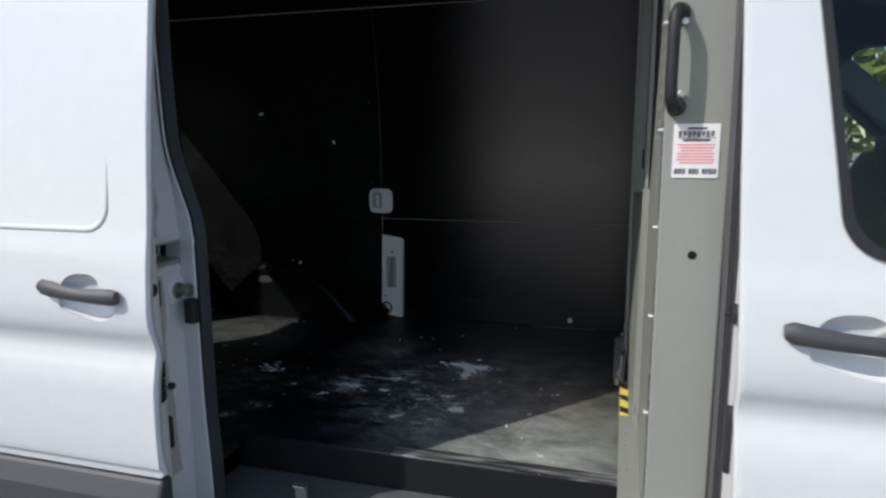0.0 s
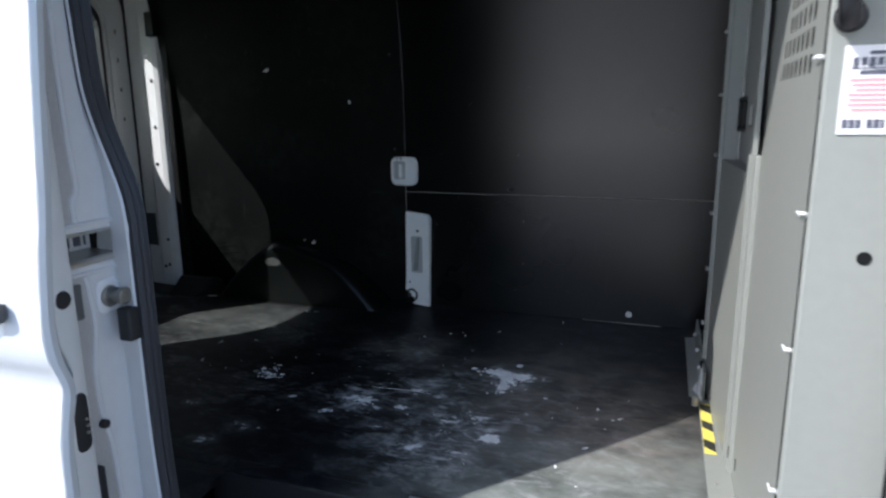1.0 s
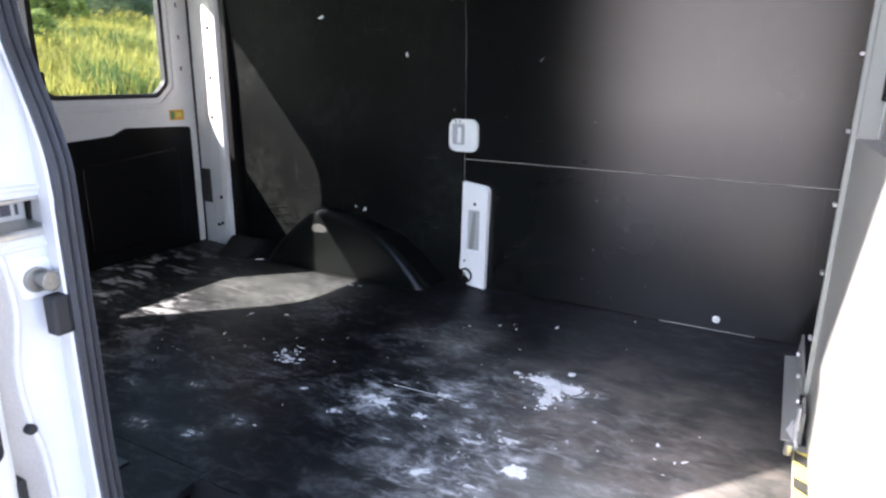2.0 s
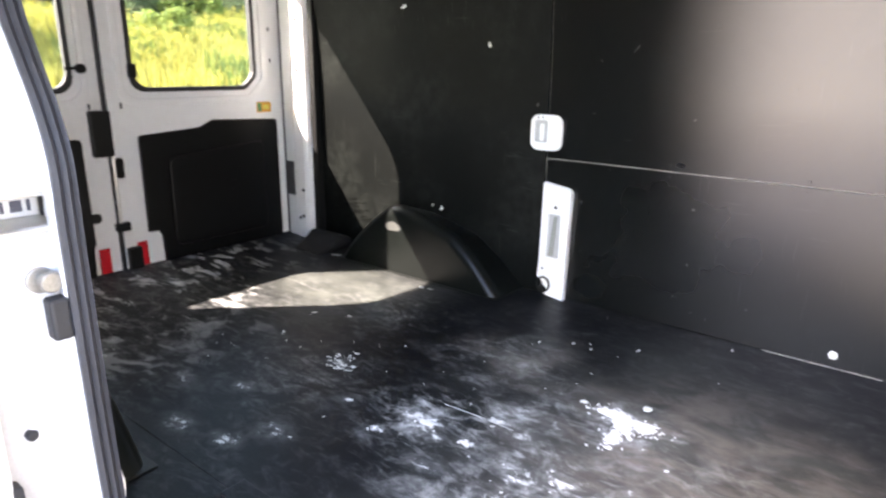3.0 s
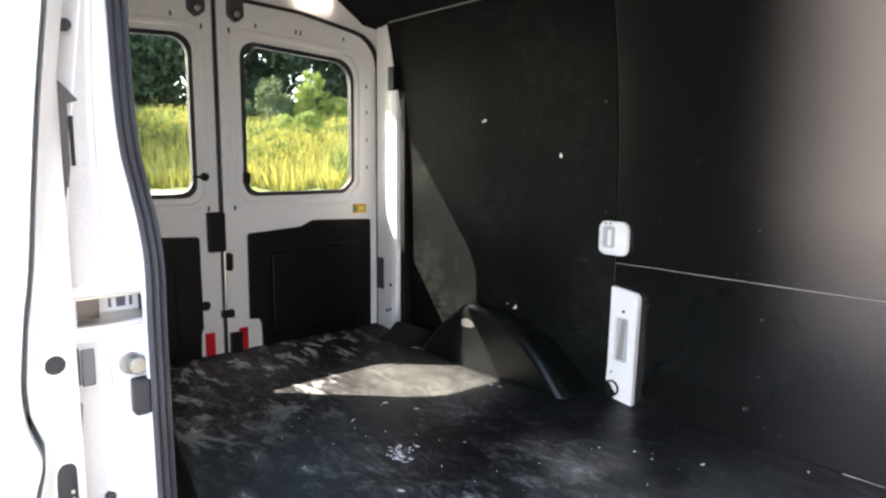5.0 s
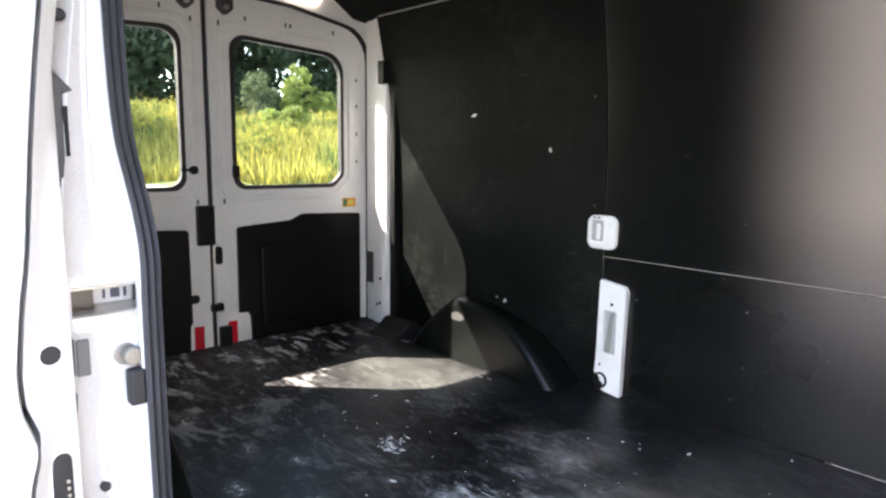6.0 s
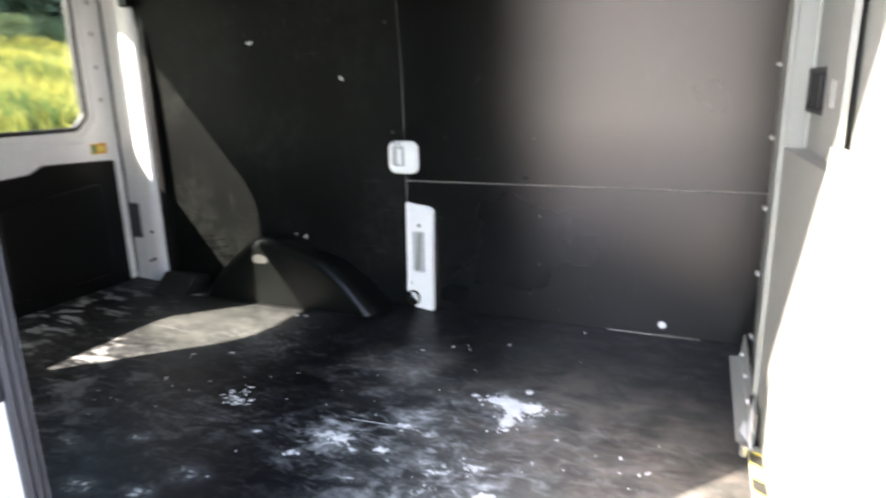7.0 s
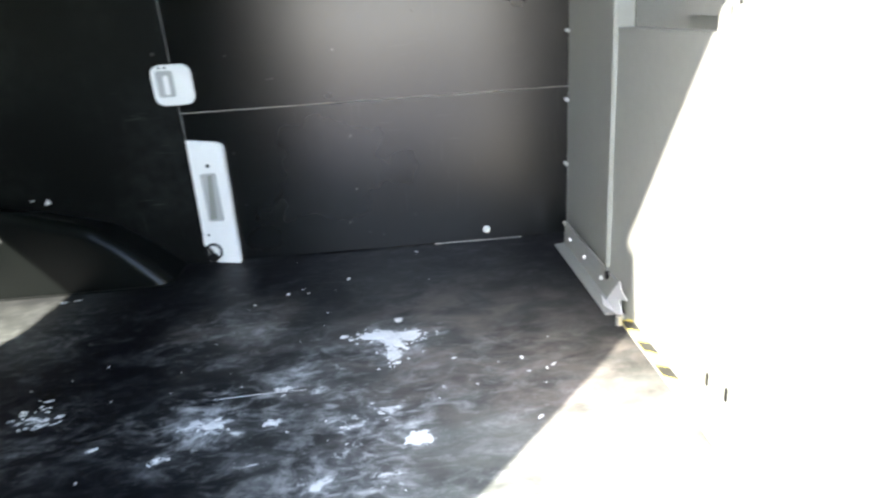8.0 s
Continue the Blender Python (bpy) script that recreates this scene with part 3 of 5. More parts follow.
part("lower_sheet", prism([(0.066, 2.546), (0.070, 2.546), (0.094, 2.085), (0.090, 2.085)], "z", 0.0, 0.705), STEEL, partition)
part("recess_sheet", box(0.112, 0.116, 1.53, 2.545, 0.70, 1.6), STEEL, partition)
part("recess_sill", prism([(0.0655, 2.545), (0.0895, 2.085), (0.112, 2.085), (0.112, 2.545)], "z", 0.7055, 0.709), STEEL, partition)
part("recess_cheek", box(0.066, 0.108, 2.540, 2.544, 0.70, 1.6), STEEL, partition)
part("fold", prism([(0.056, 2.535), (0.068, 2.535), (0.068, 2.553), (0.056, 2.553)], "z", 0.09, 1.6, 0.002), STEEL, partition, "folded sheet edge")
part("sliding_leaf", prism(rounded(2.05, 2.228, 0.735, 1.6, 0.006), "x", 0.090, 0.100, 0.002, [rounded(2.112, 2.165, 0.812, 0.861, 0.006)]), STEEL, partition, "grey sliding leaf with a slot")
pocket = part("latch_pocket", prism(rounded(2.245, 2.520, 0.792, 0.884, 0.01), "x", 0.098, 0.107, 0.002, [rounded(2.257, 2.508, 0.802, 0.874, 0.008)]), BLACK, partition, "black latch pocket")
part("latch_bar", box(0.085, 0.104, 2.275, 2.300, 0.806, 0.870, 0.004), BLACK, pocket, "black latch bar")
part("slot_back", box(0.1005, 0.102, 2.108, 2.169, 0.808, 0.865), BLACK, partition)
part("latch_back", box(0.1035, 0.105, 2.257, 2.508, 0.802, 0.874), BLACK, pocket)
for y0, y1, x0 in ((2.062, 2.09, 0.086), (2.046, 2.0575, 0.090), (2.015, 2.0415, 0.093)):
    part("rib", box(x0, 0.106, y0, y1, 0.0, 0.752, 0.0015), STEEL, partition)
# dark strips fill the rib gaps in place of their shade
for y0, y1 in ((2.0576, 2.0619), (2.0416, 2.0459)):
    part("rib_gap_shade", box(0.098, 0.1055, y0, y1, 0.0, 0.750), HEAD, partition, "dark strip standing in for shade between two ribs")


def sheet_edge(z):
    """The sheet's free edge leans towards the column as it rises."""
    return 2.0 - 0.68 * max(0.0, z - 0.76)


def slotted_sheet():
    """The tall sheet beside the column, with rows of real slots cut off by its leaning edge."""
    holes = []
    for j in range(17):
        z0 = 0.898 + 0.0375 * j
        for i in range(9):
            y0 = 1.580 + 0.0375 * i
            if y0 + 0.022 < sheet_edge(z0 + 0.03) - 0.008:
                holes.append(rounded(y0, y0 + 0.021, z0, z0 + 0.0295, 0.008, 2))
    return prism([(1.512, -0.1), (2.016, -0.1), (2.016, 0.745), (sheet_edge(0.77), 0.77), (sheet_edge(1.58), 1.58), (1.512, 1.58)], "x", 0.1025, 0.1031, 0, holes)


part("perforated_sheet", slotted_sheet(), STEEL, partition, "sheet with rows of slots near the top")
# unseen dark sheet added so the slots read as shaded openings
part("slot_shade_sheet", prism([(1.53, 0.86), (sheet_edge(0.86) - 0.012, 0.86), (sheet_edge(1.56) - 0.012, 1.56), (1.53, 1.56)], "x", 0.1085, 0.1105), HEAD, partition, "dark sheet added to keep the slots in shade")
part("side_column", box(0.105, 0.241, 1.50, 1.514, -0.2, 1.68, 0.004), STEEL, partition, "flat grey side column")
part("column_return", box(0.237, 0.2408, 1.5145, 1.60, -0.2, 1.68), STEEL, partition)
part("floor_angle", prism([(0.02, 0.004), (0.062, 0.004), (0.062, 0.085), (0.056, 0.085), (0.052, 0.012), (0.02, 0.008)], "y", 2.425, 2.96), STEEL, partition, "grey angle strip along the floor")
part("floor_flange", box(0.045, 0.1022, 1.60, 2.42, 0.0005, 0.005, 0.001), STEEL, partition, "pale riveted flange on the floor")
part("flange_apron", box(0.045, 0.1022, 1.545, 1.5995, -0.1, 0.005, 0.002), STEEL, partition)
fin = part("foot_bracket", prism([(2.505, 0.006), (2.462, 0.05), (2.404, 0.108), (2.388, 0.088), (2.345, 0.080), (2.405, 0.055), (2.365, 0.022), (2.44, 0.008)], "x", 0.046, 0.0485, 0.0008), CLIP, partition, "pale crumpled floor bracket")
part("bracket_tab", prism([(0.030, 2.472), (0.047, 2.545), (0.055, 2.50), (0.055, 2.39), (0.043, 2.43)], "z", 0.0088, 0.0112, 0.0006), CLIP, fin)
part("foot_bolt", disc("z", 0.033, 2.36, 0.009, 0.008, 0.034, 8, 0.001), ZINC, partition)
for by in (2.88, 2.72, 2.56):
    part("rivet", disc("x", by, 0.05, 0.006, 0.046, 0.055, 10, 0.001), CLIP, partition)
part("rubber_plug", disc("x", 2.52, 0.075, 0.012, 0.05, 0.06, 12, 0.002), BLACK, partition)
tape = part("hazard_tape", box(0.047, 0.075, 2.09, 2.385, 0.0052, 0.0066), YELLOW, partition, "yellow and black hazard tape")
for y0 in (2.342, 2.232, 2.122):
    part("stripe", prism([(0.0475, y0), (0.0745, y0 - 0.022), (0.0745, y0 + 0.026), (0.0475, y0 + 0.042)], "z", 0.0064, 0.0074), WORN_INK, tape)
for yy, x0 in ((2.0205, 0.0916), (1.964, 0.1012)):
    part("slot_hole", prism(rounded(yy - 0.005, yy + 0.005, 0.040, 0.070, 0.0045), "x", x0, x0 + 0.0014), BLACK, partition)
for z in (0.04, 0.258, 0.473, 0.69, 0.905, 1.12, 1.33, 1.52):
    part("clip", prism([(liner_y(z) - 0.03, z - 0.006), (liner_y(z) - 0.002, z - 0.004), (liner_y(z) - 0.002, z + 0.006), (liner_y(z) - 0.03, z + 0.004)], "x", 0.080, 0.091, 0.002), CLIP, partition, "small white clip")
for z in (0.264, 0.497, 0.702, 0.916, 1.14, 1.36):
    b = part("wing_screw", disc("x", 1.516, z, 0.0036, 0.096, 0.108, 10, 0.001), CLIP, partition, "white screw with a tab")
    part("tab", box(0.094, 0.097, 1.512, 1.534, z - 0.0018, z + 0.0022, 0.0008), CLIP, b)
for yy, z in ((1.95, 0), (1.88, 0), (1.72, 0)):
    part("rivet", disc("z", 0.064, yy, 0.005, 0.004, 0.008, 8, 0.001), ZINC, partition)
part("column_hole", disc("y", 0.178, 0.645, 0.0095, 1.4985, 1.503, 16), BLACK, partition, "black hole")

# grab handle on the column
grab = thing("grab_handle", "black rubber-coated grab handle bolted to the grey column", "handle")
part("bar", tube(smooth_path([(0.126, 1.502, 1.156), (0.121, 1.468, 1.159), (0.114, 1.447, 1.136), (0.112, 1.444, 1.06), (0.113, 1.447, 0.984), (0.120, 1.468, 0.960), (0.126, 1.502, 0.962)], 8), 0.0125, 12), RUBBER, grab, smooth=True)
for z, up in ((1.156, -0.020), (0.964, 0.026)):
    f = part("foot", disc("y", 0.127, z, 0.02, 1.49, 1.501, 16, 0.004), RUBBER, grab, smooth=True)
    part("bolt", disc("y", 0.136, z + up, 0.008, 1.482, 1.5005, 10, 0.002), ZINC, f, "bright bolt")

# sticker: its lettering and number stand as bars
sticker = thing("sticker", "white vinyl sticker with red and dark printed lines", "sticker", at=(0.1725, 1.4985, 0.871))
sticker.scale = (0.90, 1.0, 0.94)
part("sheet", box(-0.052, 0.052, -0.0012, 0.0008, -0.061, 0.061, 0.0004), PAPER, sticker)
def bar(x0, x1, z0, z1, mat):
    part("printed_bar", box(x0, x1, -0.0022, -0.0011, z0, z1), mat, sticker)
bar(-0.02, 0.022, 0.048, 0.053, INK)
for i in range(8):
    bar(-0.040 + i * 0.0102, -0.040 + i * 0.0102 + 0.0072, 0.0315 + 0.002 * (i % 2), 0.0445, INK)
bar(-0.042, 0.042, 0.0292, 0.0306, INK)
bar(-0.03, 0.03, 0.0215, 0.027, INK)
for i, (a, b) in enumerate(((-0.042, 0.042), (-0.038, 0.04), (-0.034, 0.036), (-0.042, 0.042), (-0.04, 0.038), (-0.042, 0.042), (-0.036, 0.04))):
    bar(a, b, 0.0125 - i * 0.0068, 0.0162 - i * 0.0068, PINK)
for a, b in ((-0.046, -0.039), (-0.037, -0.030), (-0.028, -0.022), (-0.014, -0.007), (-0.005, 0.002), (0.004, 0.008), (0.016, 0.022), (0.024, 0.030), (0.032, 0.039), (0.041, 0.047)):
    bar(a, b, -0.052, -0.040, INK)


# ---- rear doors ----
def rear_door(sign):
    """sign 1: the driver-side leaf. d runs from the middle line outwards."""
    yy = lambda d: 2.215 + sign * d
    pt = lambda pts: [(yy(d), z) for d, z in pts]
    door = thing("rear_door", "closed white rear door leaf with a window and black lower trim", "van door", "rear doors")
    outline = round_poly(pt([(0.010, -0.06), (0.842, -0.06), (0.842, 1.48), (0.40, 1.548), (0.010, 1.56)]), [0.01, 0.02, 0.16, 0.5, 0.01])
    win = lambda g: round_poly(pt([(0.11 - g, 0.715 - g), (0.635 + g * 0.4, 0.715 - g), (0.695 + g, 0.77 - g * 0.4), (0.695 + g, 1.362 + g), (0.11 - g, 1.392 + g)]), [0.06, 0.05, 0.05, 0.10, 0.07])
    part("door_shell", prism(outline, "x", REAR - 0.022, REAR, 0.006, [win(0.0)]), INNER, door)
    part("pressed_frame", prism(win(0.058), "x", REAR - 0.002, REAR + 0.009, 0.004, [win(0.03)]), INNER, door, "pressed rim round the window", True)
    part("window_seal", prism(win(0.005), "x", REAR - 0.024, REAR + 0.004, 0.0, [win(-0.013)]), RUBBER, door, "black window rubber")
    pane = part("pane", prism(win(-0.008), "x", REAR - 0.014, REAR - 0.010), TINTED, door, "lightly tinted window glass")
    pane.visible_shadow = False
    foot = 0.166 if sign > 0 else 0.118
    trim_pts = [(0.108, 0.140), (foot - 0.012, 0.136), (foot, 0.110), (foot + 0.004, -0.01), (0.79, -0.01), (0.79, 0.572), (0.45, 0.585), (0.385, 0.556), (0.11, 0.54)]
    trim = part("lower_trim", prism(round_poly(pt(trim_pts), [0.004, 0.004, 0.01, 0.0, 0.0, 0.015, 0.03, 0.03, 0.015]), "x", REAR, REAR + 0.016, 0.006), TRIM, door, "black moulded lower trim")
    part("pressed_field", prism(round_poly(pt([(0.22, 0.06), (0.70, 0.06), (0.70, 0.48), (0.22, 0.44)]), [0.03] * 4), "x", REAR + 0.014, REAR + 0.028, 0.007), TRIM, trim)
    part("grommet", disc("x", yy(0.52), 0.29, 0.022, REAR + 0.026, REAR + 0.031, 16, 0.002), TRIM, trim)
    part("reflector", box(REAR, REAR + 0.007, *sorted((yy(0.056), yy(0.100))), 0.0, 0.104, 0.003), RED, door, "red reflector")
    for z in (1.43, 1.30, 1.20, 1.04, 0.86, 0.75, 0.66):
        part("slot", box(REAR - 0.001, REAR + 0.0015, *sorted((yy(0.056), yy(0.064))), z - 0.011, z + 0.011), BLACK, door)
    for z in (1.25, 1.12, 0.98, 0.84):
        part("slot", box(REAR - 0.001, REAR + 0.0015, *sorted((yy(0.776), yy(0.783))), z - 0.009, z + 0.009), BLACK, door)
    for d in (0.18, 0.38, 0.405, 0.64):
        part("slot", box(REAR - 0.001, REAR + 0.0015, *sorted((yy(d), yy(d + 0.008))), 1.455, 1.475), BLACK, door)
    lock = part("top_lock", prism(round_poly(pt([(0.05, 1.49), (0.085, 1.46), (0.12, 1.49), (0.12, 1.58), (0.05, 1.58)]), [0.01, 0.015, 0.01, 0.004, 0.004]), "x", REAR, REAR + 0.03, 0.004), PLASTIC, door, "dark door lock housing")
    part("bolt", disc("x", yy(0.085), 1.495, 0.012, REAR + 0.03, REAR + 0.045, 10, 0.002), ZINC, lock)
    if sign < 0:
        part("lock_cover", box(REAR, REAR + 0.035, yy(0.075), yy(0.0), 0.47, 0.645, 0.006), BLACK, door, "black lock cover")
        part("plug", prism(rounded(yy(0.115), yy(0.07), 0.21, 0.25, 0.018), "x", REAR, REAR + 0.006, 0.002), BLACK, door)
        st = part("window_stay", disc("x", yy(0.075), 0.80, 0.018, REAR, REAR + 0.02, 12, 0.003), BLACK, door, "black window catch")
        part("arm", box(REAR + 0.004, REAR + 0.012, yy(0.13), yy(0.08), 0.795, 0.806, 0.002), BLACK, st)
        part("centre_seal", box(REAR - 0.06, REAR + 0.012, 2.200, 2.216, -0.02, 1.57, 0.004), RUBBER, door, "brown-black centre rubber")
        lt = part("lower_latch", box(REAR, REAR + 0.03, 2.19, 2.245, 0.165, 0.20, 0.005), BLACK, door, "black latch")
        part("latch_rod", tube([(REAR + 0.014, 2.212, 0.2), (REAR + 0.014, 2.214, 0.50)], 0.006, 8), ZINC, lt)
        part("side_catch", prism(rounded(2.214, 2.246, 0.38, 0.46, 0.012), "x", REAR, REAR + 0.03, 0.004), BLACK, door)
    else:
        lab = part("label", box(REAR, REAR + 0.002, 2.905, 2.985, 0.605, 0.652), ORANGE, door, "small orange and green label")
        part("printed_bar", box(REAR + 0.0015, REAR + 0.003, 2.91, 2.93, 0.61, 0.647), SHRUBPRINT, lab)
        part("printed_bar", box(REAR + 0.0015, REAR + 0.003, 2.94, 2.972, 0.618, 0.64), YELLOW, lab)
        part("hinge_catch", prism(rounded(2.315, 2.345, 0.765, 0.82, 0.008), "x", REAR, REAR + 0.02, 0.003), BLACK, door)
        part("threshold_block", box(REAR, REAR + 0.03, 2.225, 2.28, -0.005, 0.09, 0.005), BLACK, door, "black latch block")
    return door


rear_door(1)
rear_door(-1)

# body round the rear doors
frame_rear = thing("frame_rear", "white painted body frame round the rear doors", "door frame", kind="structure")
hole = round_poly([(1.372, -0.07), (3.060, -0.07), (3.060, 1.485), (2.62, 1.555), (2.215, 1.568), (1.81, 1.555), (1.372, 1.485)], [0.01, 0.01, 0.16, 0.5, 0.5, 0.5, 0.16])
part("frame_plate", prism([(1.25, -0.26), (3.24, -0.26), (3.24, 1.86), (1.25, 1.86)], "x", REAR - 0.10, REAR + 0.004, 0, [hole]), INNER, frame_rear)
part("aperture_seal", sweep([(REAR + 0.004, a, b) for a, b in hole[4:] + hole[:1]], [(-0.012, -0.010), (0.010, -0.010), (0.010, 0.010), (-0.012, 0.010)], (1, 0, 0), (0, 0.75, 0.65)), RUBBER, frame_rear, "dark rubber seal round the door opening")
lamp = part("dome_lamp", prism(rounded(2.60, 2.78, 1.588, 1.632, 0.02), "x", REAR + 0.004, REAR + 0.04, 0.012, segments=3), LENS, frame_rear, "pale rear lamp lens", True)
for s in (1, -1):
    w = lambda v: v if s > 0 else 4.43 - v
    pil = thing("pillar_rear", "white painted steel rear corner pillar", "pillar", kind="structure")
    part("pillar_skin", prism([(REAR + 0.003, w(3.062)), (-2.585, w(3.035)), (-2.52, w(3.032)), (-2.50, w(3.022)), (-2.44, w(3.022)), (-2.415, w(3.03)), (-2.405, w(3.062)), (-2.405, w(3.12)), (REAR + 0.003, w(3.12))], "z", 0.0, 1.56, 0.006), INNER, pil)
    part("edge_trim", box(-2.404, -2.368, *sorted((w(3.045), w(3.088))), 0.0, 1.52, 0.006), BLACK, pil, "black rubber edge trim")
    a, b = sorted((w(3.028), w(3.034)))
    part("vent", box(-2.585, -2.525, a, b, 0.205, 0.37, 0.002), PLASTIC, pil, "dark vent cover")
    a, b = sorted((w(3.018), w(3.024)))
    for px, pz in ((-2.455, 1.02), (-2.45, 0.24), (-2.48, 0.10), (-2.455, 0.11), (-2.47, 0.62), (-2.46, 0.80)):
        part("hole", disc("y", px, pz, 0.008, a, b, 10), BLACK, pil)
    a, b = sorted((w(2.995), w(3.03)))
    part("bracket", box(-2.44, -2.39, a, b, 1.22, 1.33, 0.006), BLACK, pil, "black bracket")
solid("floor_mat_edge", prism([(2.86, 0.0), (3.06, 0.0), (3.06, 0.05), (2.98, 0.075), (2.93, 0.03)], "x", -2.36, -2.16, 0.02), KICK, "black flap of floor covering in the corner", "floor mat")

# ---- side door, slid open ----
SKIN = [(1.215, -0.2), (1.212, 0.085), (1.200, 0.125), (1.196, 0.20), (1.199, 0.30), (1.205, 0.345), (1.213, 0.38), (1.217, 0.405), (1.213, 0.428), (1.202, 0.455), (1.197, 0.485), (1.197, 0.53), (1.207, 0.63), (1.219, 0.71), (1.243, 0.95), (1.272, 1.17), (1.292, 1.3), (1.314, 1.45), (1.352, 1.7)]


SKIN = [(p.y, p.z) for p in smooth_path([(0, y, z) for y, z in SKIN], 6)]


def skin_y(z):
    for (y0, z0), (y1, z1) in zip(SKIN, SKIN[1:]):
        if z <= z1:
            return y0 + (y1 - y0) * (z - z0) / (z1 - z0)
    return SKIN[-1][0]


def body_sheet(outline, holes=(), thick=0.02, inset=0.0):
    """A sheet of bodywork in (x, z), bent to the side's section."""
    bm = prism(outline, "y", 0.0, thick, 0, holes)
    for _, z in SKIN[1:-1]:
        bmesh.ops.bisect_plane(bm, geom=list(bm.verts) + list(bm.edges) + list(bm.faces), plane_co=(0, 0, z), plane_no=(0, 0, 1))
    for v in bm.verts:
        v.co.y += skin_y(v.co.z) + inset
    return bm


def ellipse(cx, cz, rx, rz, n=28):
    return [(cx + rx * math.cos(2 * math.pi * i / n), cz + rz * math.sin(2 * math.pi * i / n)) for i in range(n)]


def loop_through(points, steps=4):
    """A closed rounded outline through points."""
    m = len(points)
    out = []
    for i in range(m):
        a, b, c, d = (Vector(points[(i + k) % m]) for k in (-1, 0, 1, 2))
        for k in range(steps):
            t = k / steps
            out.append(tuple(0.5 * (2 * b + (c - a) * t + (2 * a - 5 * b + 4 * c - d) * t * t + (3 * b - a - 3 * c + d) * t ** 3)))
    return out


CUP = [(0.054, -0.001), (0.065, 0.017), (0.086, 0.028), (0.114, 0.032), (0.145, 0.030), (0.166, 0.019), (0.172, 0.004), (0.198, -0.003), (0.222, -0.015), (0.219, -0.047), (0.204, -0.066), (0.172, -0.078), (0.134, -0.076), (0.090, -0.066), (0.048, -0.048)]


def cup_outline(x0, z0):
    return loop_through([(x0 + 0.94 * a, z0 + b) for a, b in CUP])


def dish(outline, depth, rings=6):
    """The hollow pressed into the skin behind a door handle."""
    bm = bmesh.new()
    cx, cz = (sum(p[k] for p in outline) / len(outline) for k in (0, 1))
    n = len(outline)
    loops = []
    for k in range(rings):
        t = k / rings * math.pi / 2
        s, d = math.cos(t) * 1.015, math.sin(t) * depth
        loops.append([bm.verts.new((cx + (x - cx) * s, skin_y(cz + (z - cz) * s) + d + 0.001, cz + (z - cz) * s)) for x, z in outline])
    tip = bm.verts.new((cx, skin_y(cz) + depth, cz))
    for a, b in zip(loops, loops[1:]):
        for j in range(n):
            bm.faces.new((a[j], a[(j + 1) % n], b[(j + 1) % n], b[j]))
    for j in range(n):
        bm.faces.new((loops[-1][j], loops[-1][(j + 1) % n], tip))
    return bm


def pull(x0, x1, z0, z1):
    """A tapered grip that bows out over its hollow, blunt at the free end."""
    bm = bmesh.new()
    rings = []
    steps = 18
    sec = [(-0.006, 0.72), (-0.011, 0.25), (-0.011, -0.3), (-0.007, -0.8), (0.0, -1.0), (0.008, -0.8), (0.010, 0.0), (0.007, 0.85), (0.0, 1.0)]
    for i in range(steps + 1):
        t = i / steps
        x, z = x0 + (x1 - x0) * t, z0 + (z1 - z0) * t
        out = 0.007 + 0.013 * math.sin(math.pi * (0.06 + 0.84 * t)) ** 0.7
        end = min(1.0, 0.62 + 9 * t, 0.78 + 9 * (1 - t))
        hh = 0.0195 * end * (0.92 + 0.08 * math.cos(2 * math.pi * t))
        rings.append([bm.verts.new((x, skin_y(z) - out + a * (0.7 + 0.3 * end), z + b * hh - 0.004 * math.sin(math.pi * t))) for a, b in sec])
    m = len(sec)
    for a, b in zip(rings, rings[1:]):
        for j in range(m):
            bm.faces.new((a[j], a[(j + 1) % m], b[(j + 1) % m], b[j]))
    bm.faces.new(rings[0][::-1])
    bm.faces.new(rings[-1])
    return bm


def door_handle(parent, x0, z0):
    cup = part("handle_cup", dish(cup_outline(x0, z0), 0.028), PAINT, parent, "white hollow behind the handle", True)
    grip = part("handle", pull(x0, x0 + 0.222, z0, z0 - 0.015), PLASTIC, parent, "dark grey pull handle", True)
    for x, z in ((x0 + 0.022, z0 - 0.001), (x0 + 0.205, z0 - 0.014)):
        part("mount", box(x - 0.014, x + 0.014, skin_y(z) - 0.012, skin_y(z) + 0.001, z - 0.012, z + 0.012, 0.004), PLASTIC, grip)
    return cup, grip


sliding = thing("sliding_door", "white sliding side door slid open along the van", "van door")
skin_out = round_poly([(-2.35, 0.093), (-1.008, 0.093), (-1.008, 1.62), (-2.35, 1.62)], [0, 0.012, 0.1, 0])
part("door_skin", body_sheet(skin_out, [cup_outline(-1.298, 0.556)]), PAINT, sliding, smooth=True)
hem_path = [(-1.008, skin_y(z) + 0.014, z) for z in [0.10 + 0.06 * k for k in range(25)]]
part("hem", sweep(smooth_path(hem_path), [(-0.012, -0.012), (0.002, -0.013), (0.006, -0.004), (0.002, 0.010), (-0.012, 0.014)], (1, 0, 0), (0, 1, 0)), PAINT, sliding, "rounded folded door edge", True)


